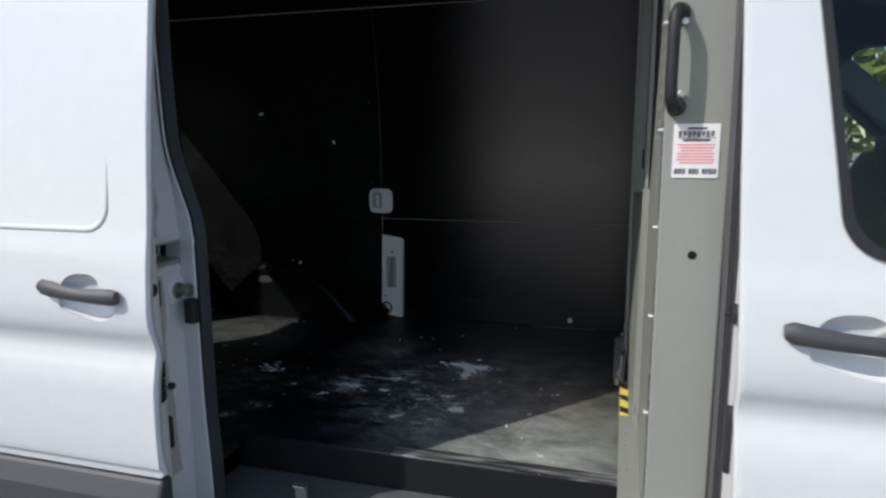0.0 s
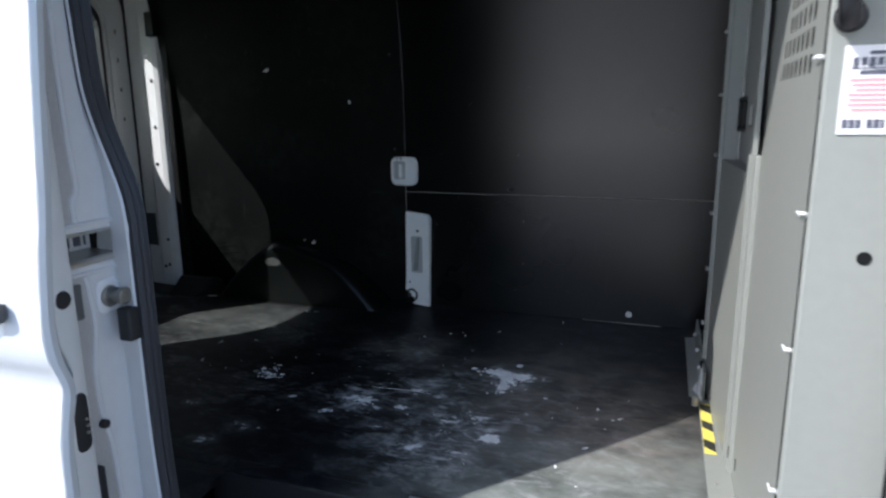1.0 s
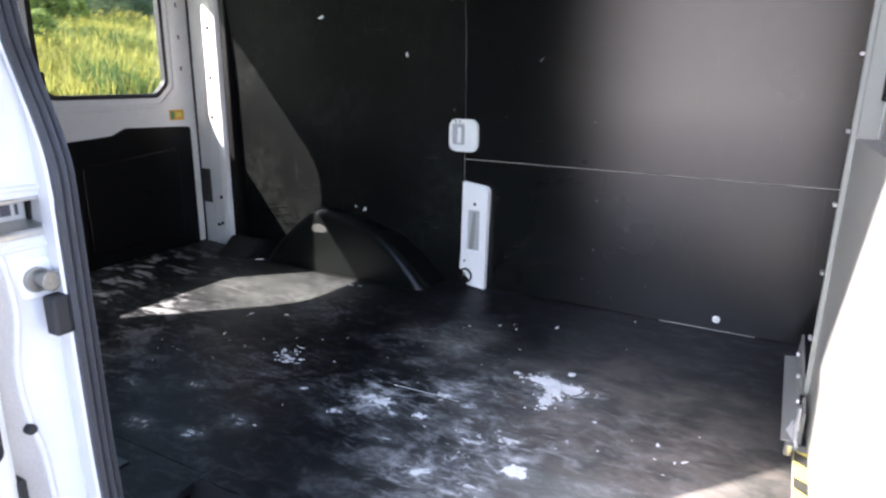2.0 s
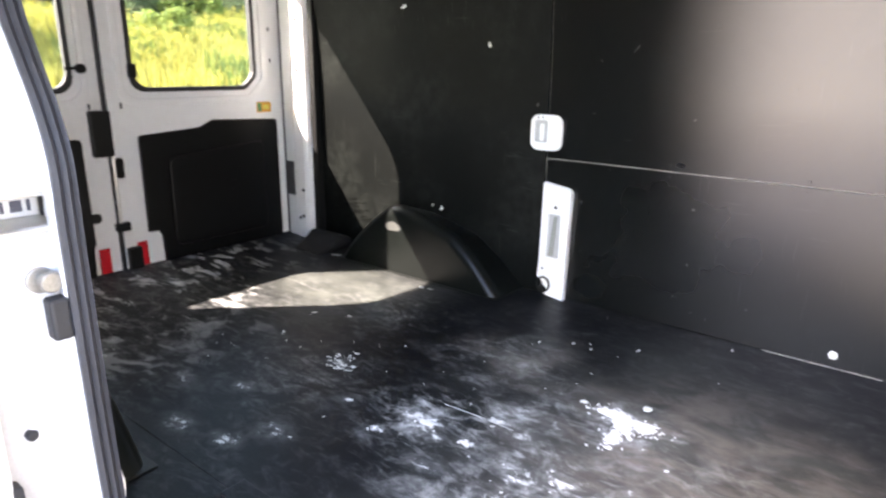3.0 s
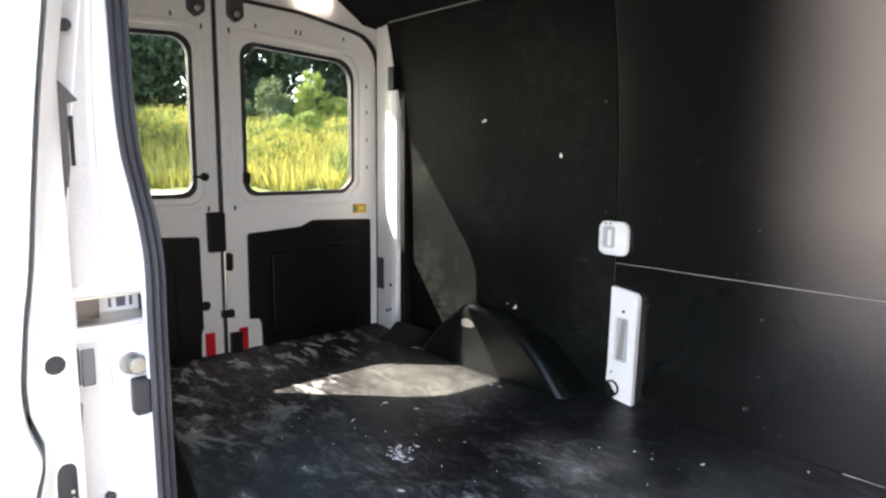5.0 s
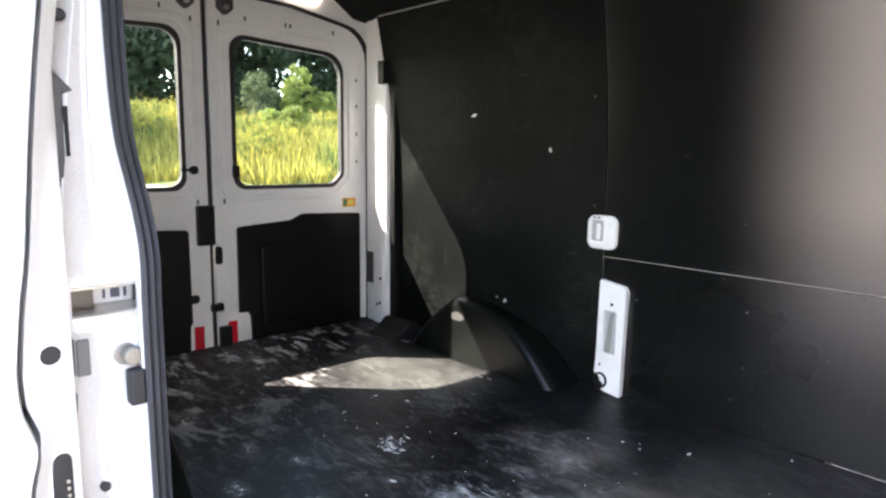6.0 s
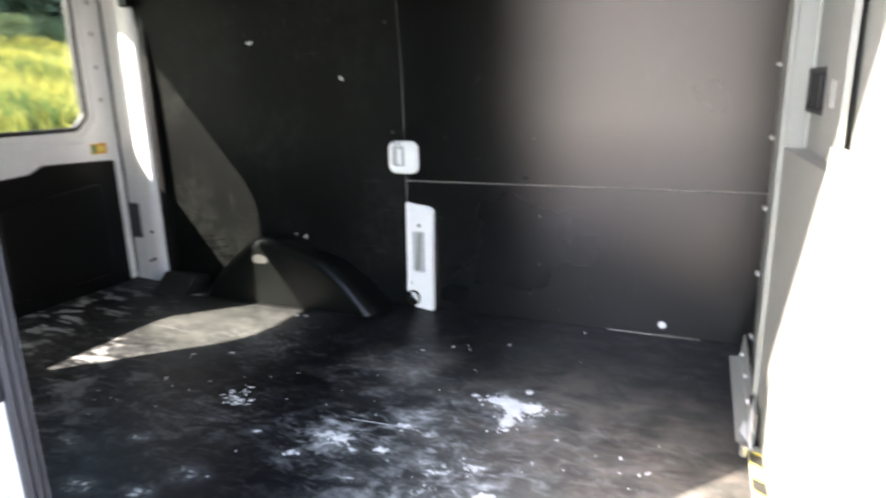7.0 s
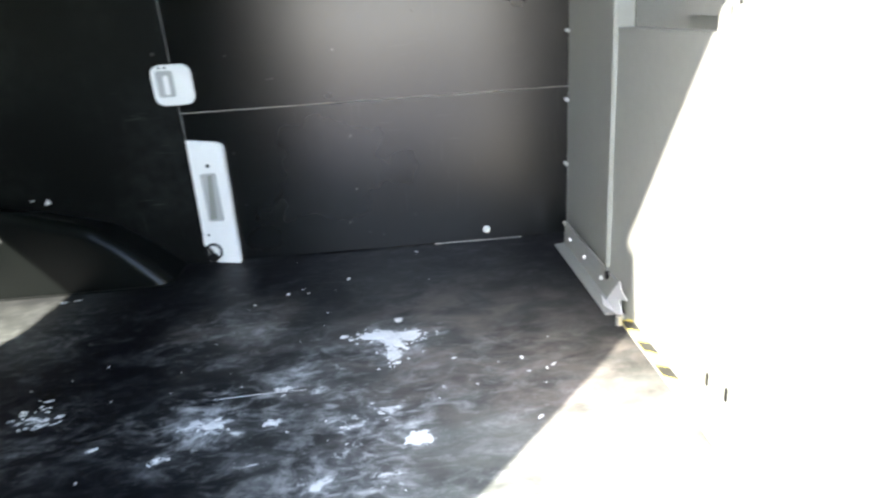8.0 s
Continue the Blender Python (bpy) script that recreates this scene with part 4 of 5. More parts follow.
def door_jamb():
    """The inner edge of the door: it follows the skin outside and stands upright inside."""
    bm = bmesh.new()
    rows = []
    for z in [-0.115 + 0.049 * k for k in range(36)]:
        y = skin_y(z) + 0.034
        inner = max(1.312, y + 0.01)
        rows.append([bm.verts.new((a, b, z)) for a, b in ((-1.14, y), (-1.018, y), (-1.036, y + 0.014), (-1.050, y + 0.024), (-1.055, max(y + 0.026, inner - 0.014)), (-1.068, max(y + 0.028, inner)), (-1.14, max(y + 0.03, inner + 0.004)))])
    n = len(rows[0])
    for p, q in zip(rows, rows[1:]):
        for j in range(n):
            bm.faces.new((p[j], p[(j + 1) % n], q[(j + 1) % n], q[j]))
    bm.faces.new(rows[0][::-1])
    bm.faces.new(rows[-1])
    return bm


part("door_edge", door_jamb(), INNER, sliding, "white inner edge of the door", True)
bead = round_poly([(-2.3, 0.691), (-1.119, 0.691), (-1.114, 1.55), (-2.3, 1.55)], [0.05, 0.055, 0.05, 0.05], 8)
part("pressed_outline", tube([(a, skin_y(b) + 0.0045, b) for a, b in bead], 0.009, 10, True), PAINT, sliding, "pressed rounded outline in the skin", True)
part("bottom_trim", prism([(1.185, -0.10), (1.25, -0.12), (1.25, 0.085), (1.214, 0.085), (1.192, 0.03)], "x", -2.35, -1.012, 0.01), PLASTIC, sliding, "dark grey plastic lower trim")
door_handle(sliding, -1.298, 0.556)
part("rubber_plug", disc("x", 1.276, 0.540, 0.0165, -1.066, -1.050, 16, 0.003), RUBBER, sliding, "round black plug")
part("rubber_plug", prism(rounded(1.263, 1.297, 0.252, 0.366, 0.0165), "x", -1.068, -1.050, 0.004), RUBBER, sliding, "long black plug", True)
for i in range(3):
    part("pin", disc("x", 1.288, 0.288 + i * 0.013, 0.003, -1.052, -1.047, 8), ZINC, sliding)
part("rubber_plug", prism(rounded(1.310, 1.324, 0.115, 0.200, 0.006), "x", -1.10, -1.062, 0.002), RUBBER, sliding)
guide = part("catch_plate", prism([(1.318, 0.812), (1.350, 0.839), (1.330, 0.846), (1.332, 0.972), (1.350, 0.978), (1.318, 1.012)], "x", -1.125, -1.102, 0.002), PLASTIC, sliding, "dark horned catch plate")
part("catch_slot", box(-1.120, -1.099, 1.332, 1.338, 0.868, 0.952), BLACK, guide)

# ---- the pillar behind the side door ----
EDGE = [(-1.015, 1.428, -0.26), (-1.022, 1.427, 0.0), (-1.029, 1.425, 0.2), (-1.030, 1.424, 0.43), (-1.030, 1.424, 0.60), (-1.037, 1.427, 0.69), (-1.058, 1.427, 0.76), (-1.076, 1.420, 0.83), (-1.083, 1.410, 0.90), (-1.083, 1.404, 1.0), (-1.085, 1.403, 1.12), (-1.080, 1.400, 1.30), (-1.075, 1.395, 1.66)]
SLOT = (0.578, 0.642)   # the latch opening in the pillar's face
pillar = thing("side_pillar", "white painted pillar edge with striker and rubber seal", "pillar", kind="structure")
edge = smooth_path(EDGE, 5)


def pillar_face():
    """A face set back from the flange that carries the seal, with an opening for the latch."""
    bm = bmesh.new()
    line = [p for p in edge if min(abs(p.z - z) for z in SLOT) > 0.008]
    line = sorted(line + [Vector((-1.030, 1.424, z)) for z in SLOT], key=lambda p: p.z)
    rows = []
    for p in line:
        y1, fx = p.y - 0.006, face_x(p.z)
        y0 = 1.262 + min(0.09, max(0.0, skin_y(p.z) - 1.21))
        prof = [(-1.19, y0), (fx - 0.022, y0 + 0.020), (fx, y0 + 0.040), (fx, y1 + 0.008), (p.x - 0.012, y1 - 0.002), (p.x - 0.004, y1 + 0.004), (p.x - 0.006, y1 + 0.012), (-1.19, y1 + 0.03)]
        rows.append([bm.verts.new((a, b, p.z)) for a, b in prof])
    n = len(rows[0])
    for p, a, b in zip(line, rows, rows[1:]):
        for j in range(n):
            if j == 2 and SLOT[0] - 0.001 < p.z < SLOT[1] - 0.001:
                continue
            bm.faces.new((a[j], a[(j + 1) % n], b[(j + 1) % n], b[j]))
    bm.faces.new(rows[0][::-1])
    bm.faces.new(rows[-1])
    return bm


def face_x(z):
    return -1.090 - 0.014 * min(1.0, max(0.0, (z - 0.66) / 0.2))


part("pillar_face", pillar_face(), PILLAR, pillar, smooth=True)
rib_section = [(-0.020, -0.004), (0.002, -0.006), (0.010, 0.000), (0.004, 0.006), (0.012, 0.012), (0.004, 0.019), (0.010, 0.024), (0.000, 0.028), (-0.03, 0.028)]
part("door_seal", sweep(edge, rib_section, (1, 0, 0), (0, 1, 0)), SEAL, pillar, "ribbed black rubber door seal")
lp = part("latch_channel", prism([(-1.088, 0.6415), (-1.172, 0.6415), (-1.172, 0.5785), (-1.086, 0.5785), (-1.086, 0.587), (-1.090, 0.592), (-1.164, 0.592), (-1.164, 0.6355), (-1.088, 0.6355)], "y", 1.304, 1.446, 0.002), ZINC, pillar, "bright metal latch channel")
part("end_plate", box(-1.172, -1.094, 1.443, 1.446, 0.579, 0.641), BLACK, lp)
part("label", box(-1.1645, -1.162, 1.345, 1.440, 0.594, 0.632), PAPER, lp)
for a, b in ((1.388, 1.393), (1.402, 1.418), (1.425, 1.430)):
    part("printed_bar", box(-1.1625, -1.1605, a, b, 0.602, 0.620), INK, lp)
sp = part("striker_pad", prism(rounded(1.374, 1.428, 0.478, 0.546, 0.016), "x", -1.094, -1.083, 0.004), PAPER, pillar, "pale square striker pad")
part("striker_base", disc("x", 1.400, 0.511, 0.021, -1.085, -1.077, 18, 0.003), WORN, sp, "dull metal washer")
part("striker_pin", disc("x", 1.403, 0.512, 0.011, -1.079, -1.052, 14, 0.003), WORN, sp, "metal striker pin")
part("striker_head", disc("x", 1.405, 0.513, 0.0165, -1.056, -1.046, 16, 0.003), WORN, sp)
part("striker_loop", tube(smooth_path([(-1.080, 1.416, 0.520), (-1.058, 1.424, 0.516), (-1.044, 1.428, 0.506), (-1.040, 1.424, 0.495)]), 0.004, 8), WORN, sp)
part("buffer", box(-1.064, -1.034, 1.392, 1.420, 0.424, 0.490, 0.005), RUBBER, pillar, "black rubber buffer")
part("recess", box(-1.125, -1.088, 1.300, 1.321, 0.484, 0.553, 0.003), PLASTIC, pillar, "grey recess")
part("recess_side", box(-1.110, -1.084, 1.3215, 1.343, 0.482, 0.549, 0.003), TREAD, pillar, "lighter side of the recess")
part("gap", prism([(1.302, 0.479), (1.320, 0.450), (1.314, 0.37), (1.304, 0.303)], "x", -1.12, -1.0885), PLASTIC, pillar, "dark tapering gap")


def on_face(y, z):
    """A point on the pillar's face."""
    return (face_x(z) + 0.001, y, z)


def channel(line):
    """The strip of the pillar's face between its outer corner and a crease, greyed to paint a shallow channel's
    shading.
    """
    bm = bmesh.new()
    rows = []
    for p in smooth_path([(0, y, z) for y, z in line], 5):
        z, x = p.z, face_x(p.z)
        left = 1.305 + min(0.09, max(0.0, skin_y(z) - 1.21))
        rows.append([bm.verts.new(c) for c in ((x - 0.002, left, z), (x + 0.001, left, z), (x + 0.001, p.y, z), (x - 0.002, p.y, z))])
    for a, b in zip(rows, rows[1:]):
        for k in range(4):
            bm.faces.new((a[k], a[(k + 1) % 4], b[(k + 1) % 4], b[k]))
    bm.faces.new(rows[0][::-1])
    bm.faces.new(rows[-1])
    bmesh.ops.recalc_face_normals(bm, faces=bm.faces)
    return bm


for line in (((1.376, 1.19), (1.366, 0.989), (1.365, 0.805), (1.365, 0.722), (1.351, 0.698), (1.350, 0.660)), ((1.355, 0.560), (1.359, 0.543), (1.365, 0.463), (1.352, 0.371), (1.357, 0.280), (1.370, 0.207), (1.378, 0.02))):
    part("crease", tube(smooth_path([on_face(y, z) for y, z in line], 5), 0.0055, 10), PILLAR, pillar, "pressed crease line", True)
    part("channel", channel(line), CHANNEL_SHADE, pillar, "shallow channel beside the crease with its shading in the colour")
part("pressed_rim", tube([on_face(a, b) for a, b in rounded(1.316, 1.436, 0.564, 0.656, 0.014)], 0.0045, 8, True), PILLAR, pillar, "pressed rim round the latch opening", True)
part("push_pin", disc("x", 1.353, 0.267, 0.009, -1.092, -1.076, 12, 0.003), RUBBER, pillar, "black push pin")
part("push_pin", disc("x", 1.336, 1.10, 0.010, -1.115, -1.095, 12, 0.003), RUBBER, pillar)
part("sill_gusset", prism(round_poly([(1.40, 0.0), (1.480, 0.02), (1.488, 0.10), (1.476, 0.16), (1.455, 0.185), (1.40, 0.19)], [0, 0.01, 0.02, 0.02, 0.01, 0]), "x", -1.135, -1.10, 0.004), INNER, pillar, "white gusset at the foot of the pillar")
part("gusset_hole", disc("x", 1.468, 0.115, 0.006, -1.1005, -1.098, 12), BLACK, pillar)
part("sill_corner", prism([(1.44, -0.20), (1.585, -0.20), (1.585, -0.10), (1.52, -0.05), (1.47, 0.02), (1.44, 0.05)], "x", -1.16, -1.115, 0.01), INNER, pillar, "white sill corner")

# ---- front door and the pillar between the doors ----
front = thing("front_door", "white front passenger door with a black-edged window", "van door")
fout = round_poly([(0.258, 0.093), (1.25, 0.093), (1.25, 1.62), (0.208, 1.62)], [0.02, 0, 0, 0.02])
fwin = lambda g: round_poly([(0.392 - g, 0.700 - g), (1.2 + g, 0.66 - g), (1.2 + g, 1.55 + g), (0.270 - g, 1.55 + g)], [0.085, 0.05, 0.05, 0.05], 8)
part("door_skin", body_sheet(fout, [fwin(0.0), cup_outline(0.300, 0.571)]), PAINT, front, smooth=True)
part("window_rubber", body_sheet(fwin(0.004), [fwin(-0.011)], 0.016, -0.006), RUBBER, front, "black window rubber", True)
fp = part("pane", body_sheet(fwin(-0.01), (), 0.003, 0.008), GLASS, front, "clear window glass")
fp.visible_shadow = False
part("bottom_trim", prism([(1.185, -0.10), (1.25, -0.12), (1.25, 0.085), (1.214, 0.085), (1.192, 0.03)], "x", 0.235, 1.25, 0.01), PLASTIC, front, "dark grey plastic lower trim")
part("hem", sweep(smooth_path([(0.260 - 0.032 * z, skin_y(z) + 0.014, z) for z in [0.10 + 0.06 * k for k in range(26)]]), [(0.012, -0.010), (-0.004, -0.012), (-0.010, -0.004), (-0.008, 0.016), (0.012, 0.02)], (1, 0, 0), (0, 1, 0)), PAINT, front, "rounded folded door edge", True)
door_handle(front, 0.300, 0.571)

pf = thing("pillar_front", "white painted pillar between the doors with a dark seal", "pillar", kind="structure")
for y0, z0, z1 in ((1.255, -0.26, 0.95), (1.345, 0.952, 1.70)):
    part("pillar_skin", prism([(0.264, 1.47), (0.256, y0), (0.33, y0), (0.33, 1.52), (0.264, 1.52)], "z", z0, z1, 0.006), INNER, pf)
part("door_seal", sweep([(0.236, 1.455, -0.2), (0.235, 1.455, 0.6), (0.226, 1.455, 1.3), (0.216, 1.46, 1.66)], [(0.006, 0.0), (0.010, -0.012), (0.013, -0.004), (0.016, -0.014), (0.019, -0.005), (0.023, -0.013), (0.026, -0.004), (0.030, -0.011), (0.032, 0.03), (0.006, 0.04)], (1, 0, 0), (0, 1, 0)), GASKET, pf, "ribbed dark rubber seal")
part("rubber_plug", disc("x", 1.395, 0.545, 0.021, 0.250, 0.264, 16, 0.003), RUBBER, pf, "black plug")
part("pin", disc("x", 1.41, 0.54, 0.004, 0.238, 0.252, 8), RUBBER, pf)
part("rubber_plug", prism(rounded(1.345, 1.385, 0.215, 0.36, 0.019), "x", 0.249, 0.262, 0.003), RUBBER, pf, "long black plug")

# ---- cab, seen through the front window ----
cab = thing("cab_shell", "dark cab interior beyond the bulkhead", "cab", kind="structure")
part("cab_floor", box(0.1, 1.5, 1.25, 3.2, -0.26, -0.2), HEAD, cab)
part("cab_roof_lining", prism([(0.1, 1.50), (0.9, 1.46), (1.5, 1.30), (1.5, 1.72), (0.1, 1.72)], "y", 1.37, 3.2), CAB_LINING, cab)
cab_side = round_poly([(0.3, -0.2), (1.5, -0.2), (1.5, 1.7), (0.3, 1.7)], [0, 0, 0, 0])
part("driver_door", prism(cab_side, "y", 3.10, 3.2, 0, [round_poly([(0.62, 0.76), (0.975, 0.775), (1.016, 0.855), (1.12, 0.865), (1.007, 0.958), (0.905, 1.065), (0.62, 1.06)], [0.04, 0.02, 0.02, 0.01, 0.02, 0.02, 0.04]), round_poly([(0.905, 1.238), (1.049, 1.112), (1.45, 0.84), (1.45, 1.25), (1.10, 1.295), (0.955, 1.285)], [0.015, 0.02, 0.02, 0.02, 0.03, 0.03])]), HEAD, cab, "dark driver door with its window")
part("windscreen_pillar", prism([(0.86, 1.215), (0.905, 1.232), (1.049, 1.106), (1.46, 0.83), (1.46, 0.70), (1.10, 0.905), (0.995, 1.0), (0.86, 1.125)], "y", 3.06, 3.097, 0.012), TRIM_SKY, cab, "windscreen pillar trim with sky reflection in its blue-grey colour")
part("dash", box(1.38, 1.5, 1.3, 3.1, -0.2, 0.72, 0.04), BLACK, cab)


def cab_seat(y):
    s = thing("cab_seat", "dark cloth cab seat behind the front window", "seat", "cab seats", at=(1.02, y, -0.32))
    part("seat_base", box(-0.25, 0.27, -0.22, 0.22, 0.0, 0.30, 0.03), BLACK, s)
    part("cushion", box(-0.25, 0.28, -0.24, 0.24, 0.30, 0.44, 0.04, 3), SEAT, s, smooth=True)
    bm = box(-0.07, 0.07, -0.24, 0.24, 0.0, 0.62, 0.045, 3)
    bmesh.ops.transform(bm, verts=bm.verts, matrix=Matrix.Translation((-0.2, 0, 0.42)) @ Matrix.Rotation(radians(-12), 4, "Y"))
    part("backrest", bm, SEAT, s, smooth=True)
    bm = box(-0.05, 0.05, -0.13, 0.13, 0.0, 0.18, 0.04, 3)
    bmesh.ops.transform(bm, verts=bm.verts, matrix=Matrix.Translation((-0.34, 0, 1.06)) @ Matrix.Rotation(radians(-10), 4, "Y"))
    part("headrest", bm, SEAT, s, smooth=True)


cab_seat(1.72)
cab_seat(2.75)

# outer skins that close the body
solid("roof_skin", box(REAR - 0.1, 1.5, 1.30, 3.24, 1.862, 1.89, 0.012), PAINT, "white painted van roof", "roof", kind="structure")
solid("side_skin", prism([(1.236, -0.26), (1.25, -0.26), (1.25, 0.6), (1.302, 1.2), (1.39, 1.86), (1.375, 1.86), (1.288, 1.2), (1.236, 0.6)], "x", REAR - 0.1, -1.2), PAINT, "white painted body side behind the sliding door", "body side", kind="structure")
solid("driver_skin", box(REAR - 0.1, 0.3, 3.242, 3.26, -0.26, 1.86, 0.004), PAINT, "white painted driver side of the van", "body side", kind="structure")

# ---- marks and small things on the floor and the lining ----
rnd = random.Random(7)


def blot(cx, cy, rx, ry, turn=0.0, rough=0.35, n=18, thick=0.0012):
    """A thin flake of dried spill with a ragged outline, lying on the floor."""
    pts = []
    for i in range(n):
        a = 2 * math.pi * i / n
        k = 1 + rnd.uniform(-rough, rough)
        x, y = rx * k * math.cos(a), ry * k * math.sin(a)
        pts.append((cx + x * math.cos(turn) - y * math.sin(turn), cy + x * math.sin(turn) + y * math.cos(turn)))
    return prism(pts, "z", 0.0004, 0.0004 + thick)


def join(parts):
    out = bmesh.new()
    for b in parts:
        me = bpy.data.meshes.new("piece")
        b.to_mesh(me)
        b.free()
        out.from_mesh(me)
        bpy.data.meshes.remove(me)
    return out


def flakes(count, line, spread, big, thin=0.4):
    """Ragged flakes strewn along a line of points, overlapping where they are densest."""
    out = []
    for _ in range(count):
        k = rnd.random() * (len(line) - 1)
        a, b = line[int(k)], line[int(k) + 1]
        f = k - int(k)
        out.append(blot(a[0] + (b[0] - a[0]) * f + rnd.gauss(0, spread), a[1] + (b[1] - a[1]) * f + rnd.gauss(0, spread), big * rnd.uniform(0.25, 1), big * thin * rnd.uniform(0.4, 1), rnd.gauss(0.1, 0.5), 0.45, 9, 0.0006 + 0.0008 * rnd.random()))
    return join(out)


solid("plaster_splat", join([flakes(110, [(-0.62, 2.445), (-0.53, 2.42), (-0.45, 2.415)], 0.022, 0.006, 0.6), flakes(40, [(-0.535, 2.40), (-0.53, 2.29)], 0.018, 0.006, 0.7), flakes(80, [(-0.60, 2.440), (-0.53, 2.425), (-0.468, 2.418)], 0.009, 0.016, 0.6), flakes(36, [(-0.535, 2.41), (-0.53, 2.315)], 0.010, 0.014, 0.8)]), PALE, "pale dried plaster splat in a T shape on the floor", "spill")
solid("plaster_spot", blot(-0.519, 2.512, 0.012, 0.012, 0, 0.2, 12), PALE, "round pale spot of dried plaster on the floor", "spill", "plaster spots")
solid("plaster_spot", blot(-0.66, 2.444, 0.010, 0.008, 0, 0.25, 12), PALE, "round pale spot of dried plaster on the floor", "spill", "plaster spots")
solid("plaster_chip", flakes(22, [(-0.505, 1.995), (-0.475, 1.998)], 0.009, 0.016, 0.7), DULL, "pale three-cornered patch of plaster on the floor", "spill")
crumb_lists = [flakes(n, line, sp, big, thin) for n, line, sp, big, thin in (
    (34, [(-1.335, 2.215), (-1.275, 2.18)], 0.022, 0.011, 0.35), (14, [(-0.955, 2.11), (-0.88, 2.11)], 0.012, 0.009, 0.4), (6, [(-1.01, 2.0), (-0.97, 2.02)], 0.006, 0.010, 0.3),
    (5, [(-0.795, 2.10), (-0.785, 2.102)], 0.006, 0.010, 0.5), (7, [(-0.80, 2.22), (-0.75, 2.215)], 0.01, 0.009, 0.4), (8, [(-0.64, 2.07), (-0.54, 2.11)], 0.02, 0.007, 0.4),
    (3, [(-0.20, 2.15), (-0.16, 2.22)], 0.022, 0.005, 0.5), (16, [(-1.0, 2.0), (-0.3, 2.2)], 0.16, 0.004, 0.5), (16, [(-1.6, 2.1), (-0.5, 2.7)], 0.16, 0.0035, 0.5), (14, [(-2.3, 1.9), (-1.4, 2.3)], 0.15, 0.004, 0.5), (10, [(-0.3, 1.75), (-0.05, 1.7)], 0.06, 0.004, 0.5))]
crumb_lists += [blot(cx, cy, rnd.uniform(0.005, 0.010), rnd.uniform(0.0025, 0.0045), rnd.uniform(0, 2), 0.35, 8) for cx, cy in ((-0.39, 2.288), (-0.232, 2.261), (-0.166, 2.221), (-0.24, 2.029), (-1.131, 2.064), (-0.17, 1.75), (-0.30, 1.92), (-0.787, 2.746), (-0.449, 3.019), (-1.66, 2.40), (-0.935, 2.69), (-0.848, 2.75), (-0.672, 2.828), (-1.543, 2.455), (-1.608, 2.228))]
# first blot paints a sunlit sliver beside the arch as a pale flake
crumb_lists += [blot(-2.115, 2.92, 0.030, 0.006, 0.5, 0.2, 9), blot(-1.545, 2.838, 0.013, 0.008, 0.2, 0.35, 9), blot(-1.505, 2.845, 0.012, 0.004, 0.2, 0.3, 8)]
crumb_lists.append(tube([(-0.93, 2.204, 0.0008), (-0.88, 2.208, 0.0008), (-0.80, 2.212, 0.0008), (-0.73, 2.211, 0.0008)], 0.0006, 5))
solid("plaster_crumbs_and_sliver", join(crumb_lists), DULL, "scattered pale plaster crumbs and flakes on the black floor, with one painted sunlit sliver", "crumbs", kind="stuff")

washer = thing("screw_washer", "round white screw washer low on the black lining", "screw", at=(-0.195, liner_y(0.04), 0.04))
part("disc", disc("y", 0, 0, 0.0125, -0.004, 0.0, 18, 0.001), CLIP, washer)
part("screw_head", disc("y", 0, 0, 0.005, -0.006, -0.003, 10, 0.001), ZINC, washer)
part("joint_strip", box(-0.38, -0.07, 3.081, 3.0845, 0.0005, 0.002), RAW, floor, "pale joint where lining meets floor")


def wall_flake(x, z, w, h, turn):
    pts = []
    for i in range(9):
        a = 2 * math.pi * i / 9
        k = 1 + rnd.uniform(-0.4, 0.4)
        px, pz = w * k * math.cos(a), h * k * math.sin(a)
        pts.append((x + px * math.cos(turn) - pz * math.sin(turn), z + px * math.sin(turn) + pz * math.cos(turn)))
    y = min(liner_y(p[1]) for p in pts)
    return prism(pts, "y", y - 0.002, y + 0.001)


for x, z, w, h, t in ((-1.83, 1.05, 0.013, 0.006, 0.1), (-1.42, 0.905, 0.006, 0.008, 0.3), (-1.643, 0.260, 0.011, 0.008, 0.9), (-1.690, 0.268, 0.006, 0.004, 0.2), (-0.993, 0.681, 0.004, 0.003, 0.2), (-0.661, 0.679, 0.004, 0.0025, 0.6), (-0.865, 0.603, 0.012, 0.0012, 0.1), (-0.865, 0.886, 0.016, 0.0012, 0.8), (-1.019, 0.376, 0.006, 0.003, 0.5), (-0.635, 0.404, 0.004, 0.003, 1.0), (-0.633, 0.223, 0.003, 0.003, 0.0), (-0.667, 0.106, 0.004, 0.003, 0.7), (-1.008, 0.198, 0.004, 0.002, 0.3), (-0.604, 0.065, 0.003, 0.002, 0.2), (-0.441, 0.116, 0.003, 0.002, 0.9), (-0.556, 0.053, 0.003, 0.002, 0.4)):
    solid("wall_scar", wall_flake(x, z, w, h, t), PALE if x < -1.1 else SCUFF, "small pale chip in the black lining" if x < -1.1 else "faint grey scuff on the black lining", "scratch", "wall scars")
rub = random.Random(21)
for k in range(11):
    x, z, half = -2.20 + 0.008 * k + rub.uniform(0, 0.09), 0.222 - 0.0098 * k + rub.uniform(-0.003, 0.003), rub.uniform(0.02, 0.055)
    part("scratch", tube([(x - half, liner_y(z) - 0.0005, z - 0.1 * half), (x, liner_y(z) - 0.0005, z + rub.uniform(-0.002, 0.002)), (x + half, liner_y(z) - 0.0005, z + 0.12 * half)], rub.uniform(0.0009, 0.0018), 5), RUBLINE, wall_driver, "dark rub line in the lining")
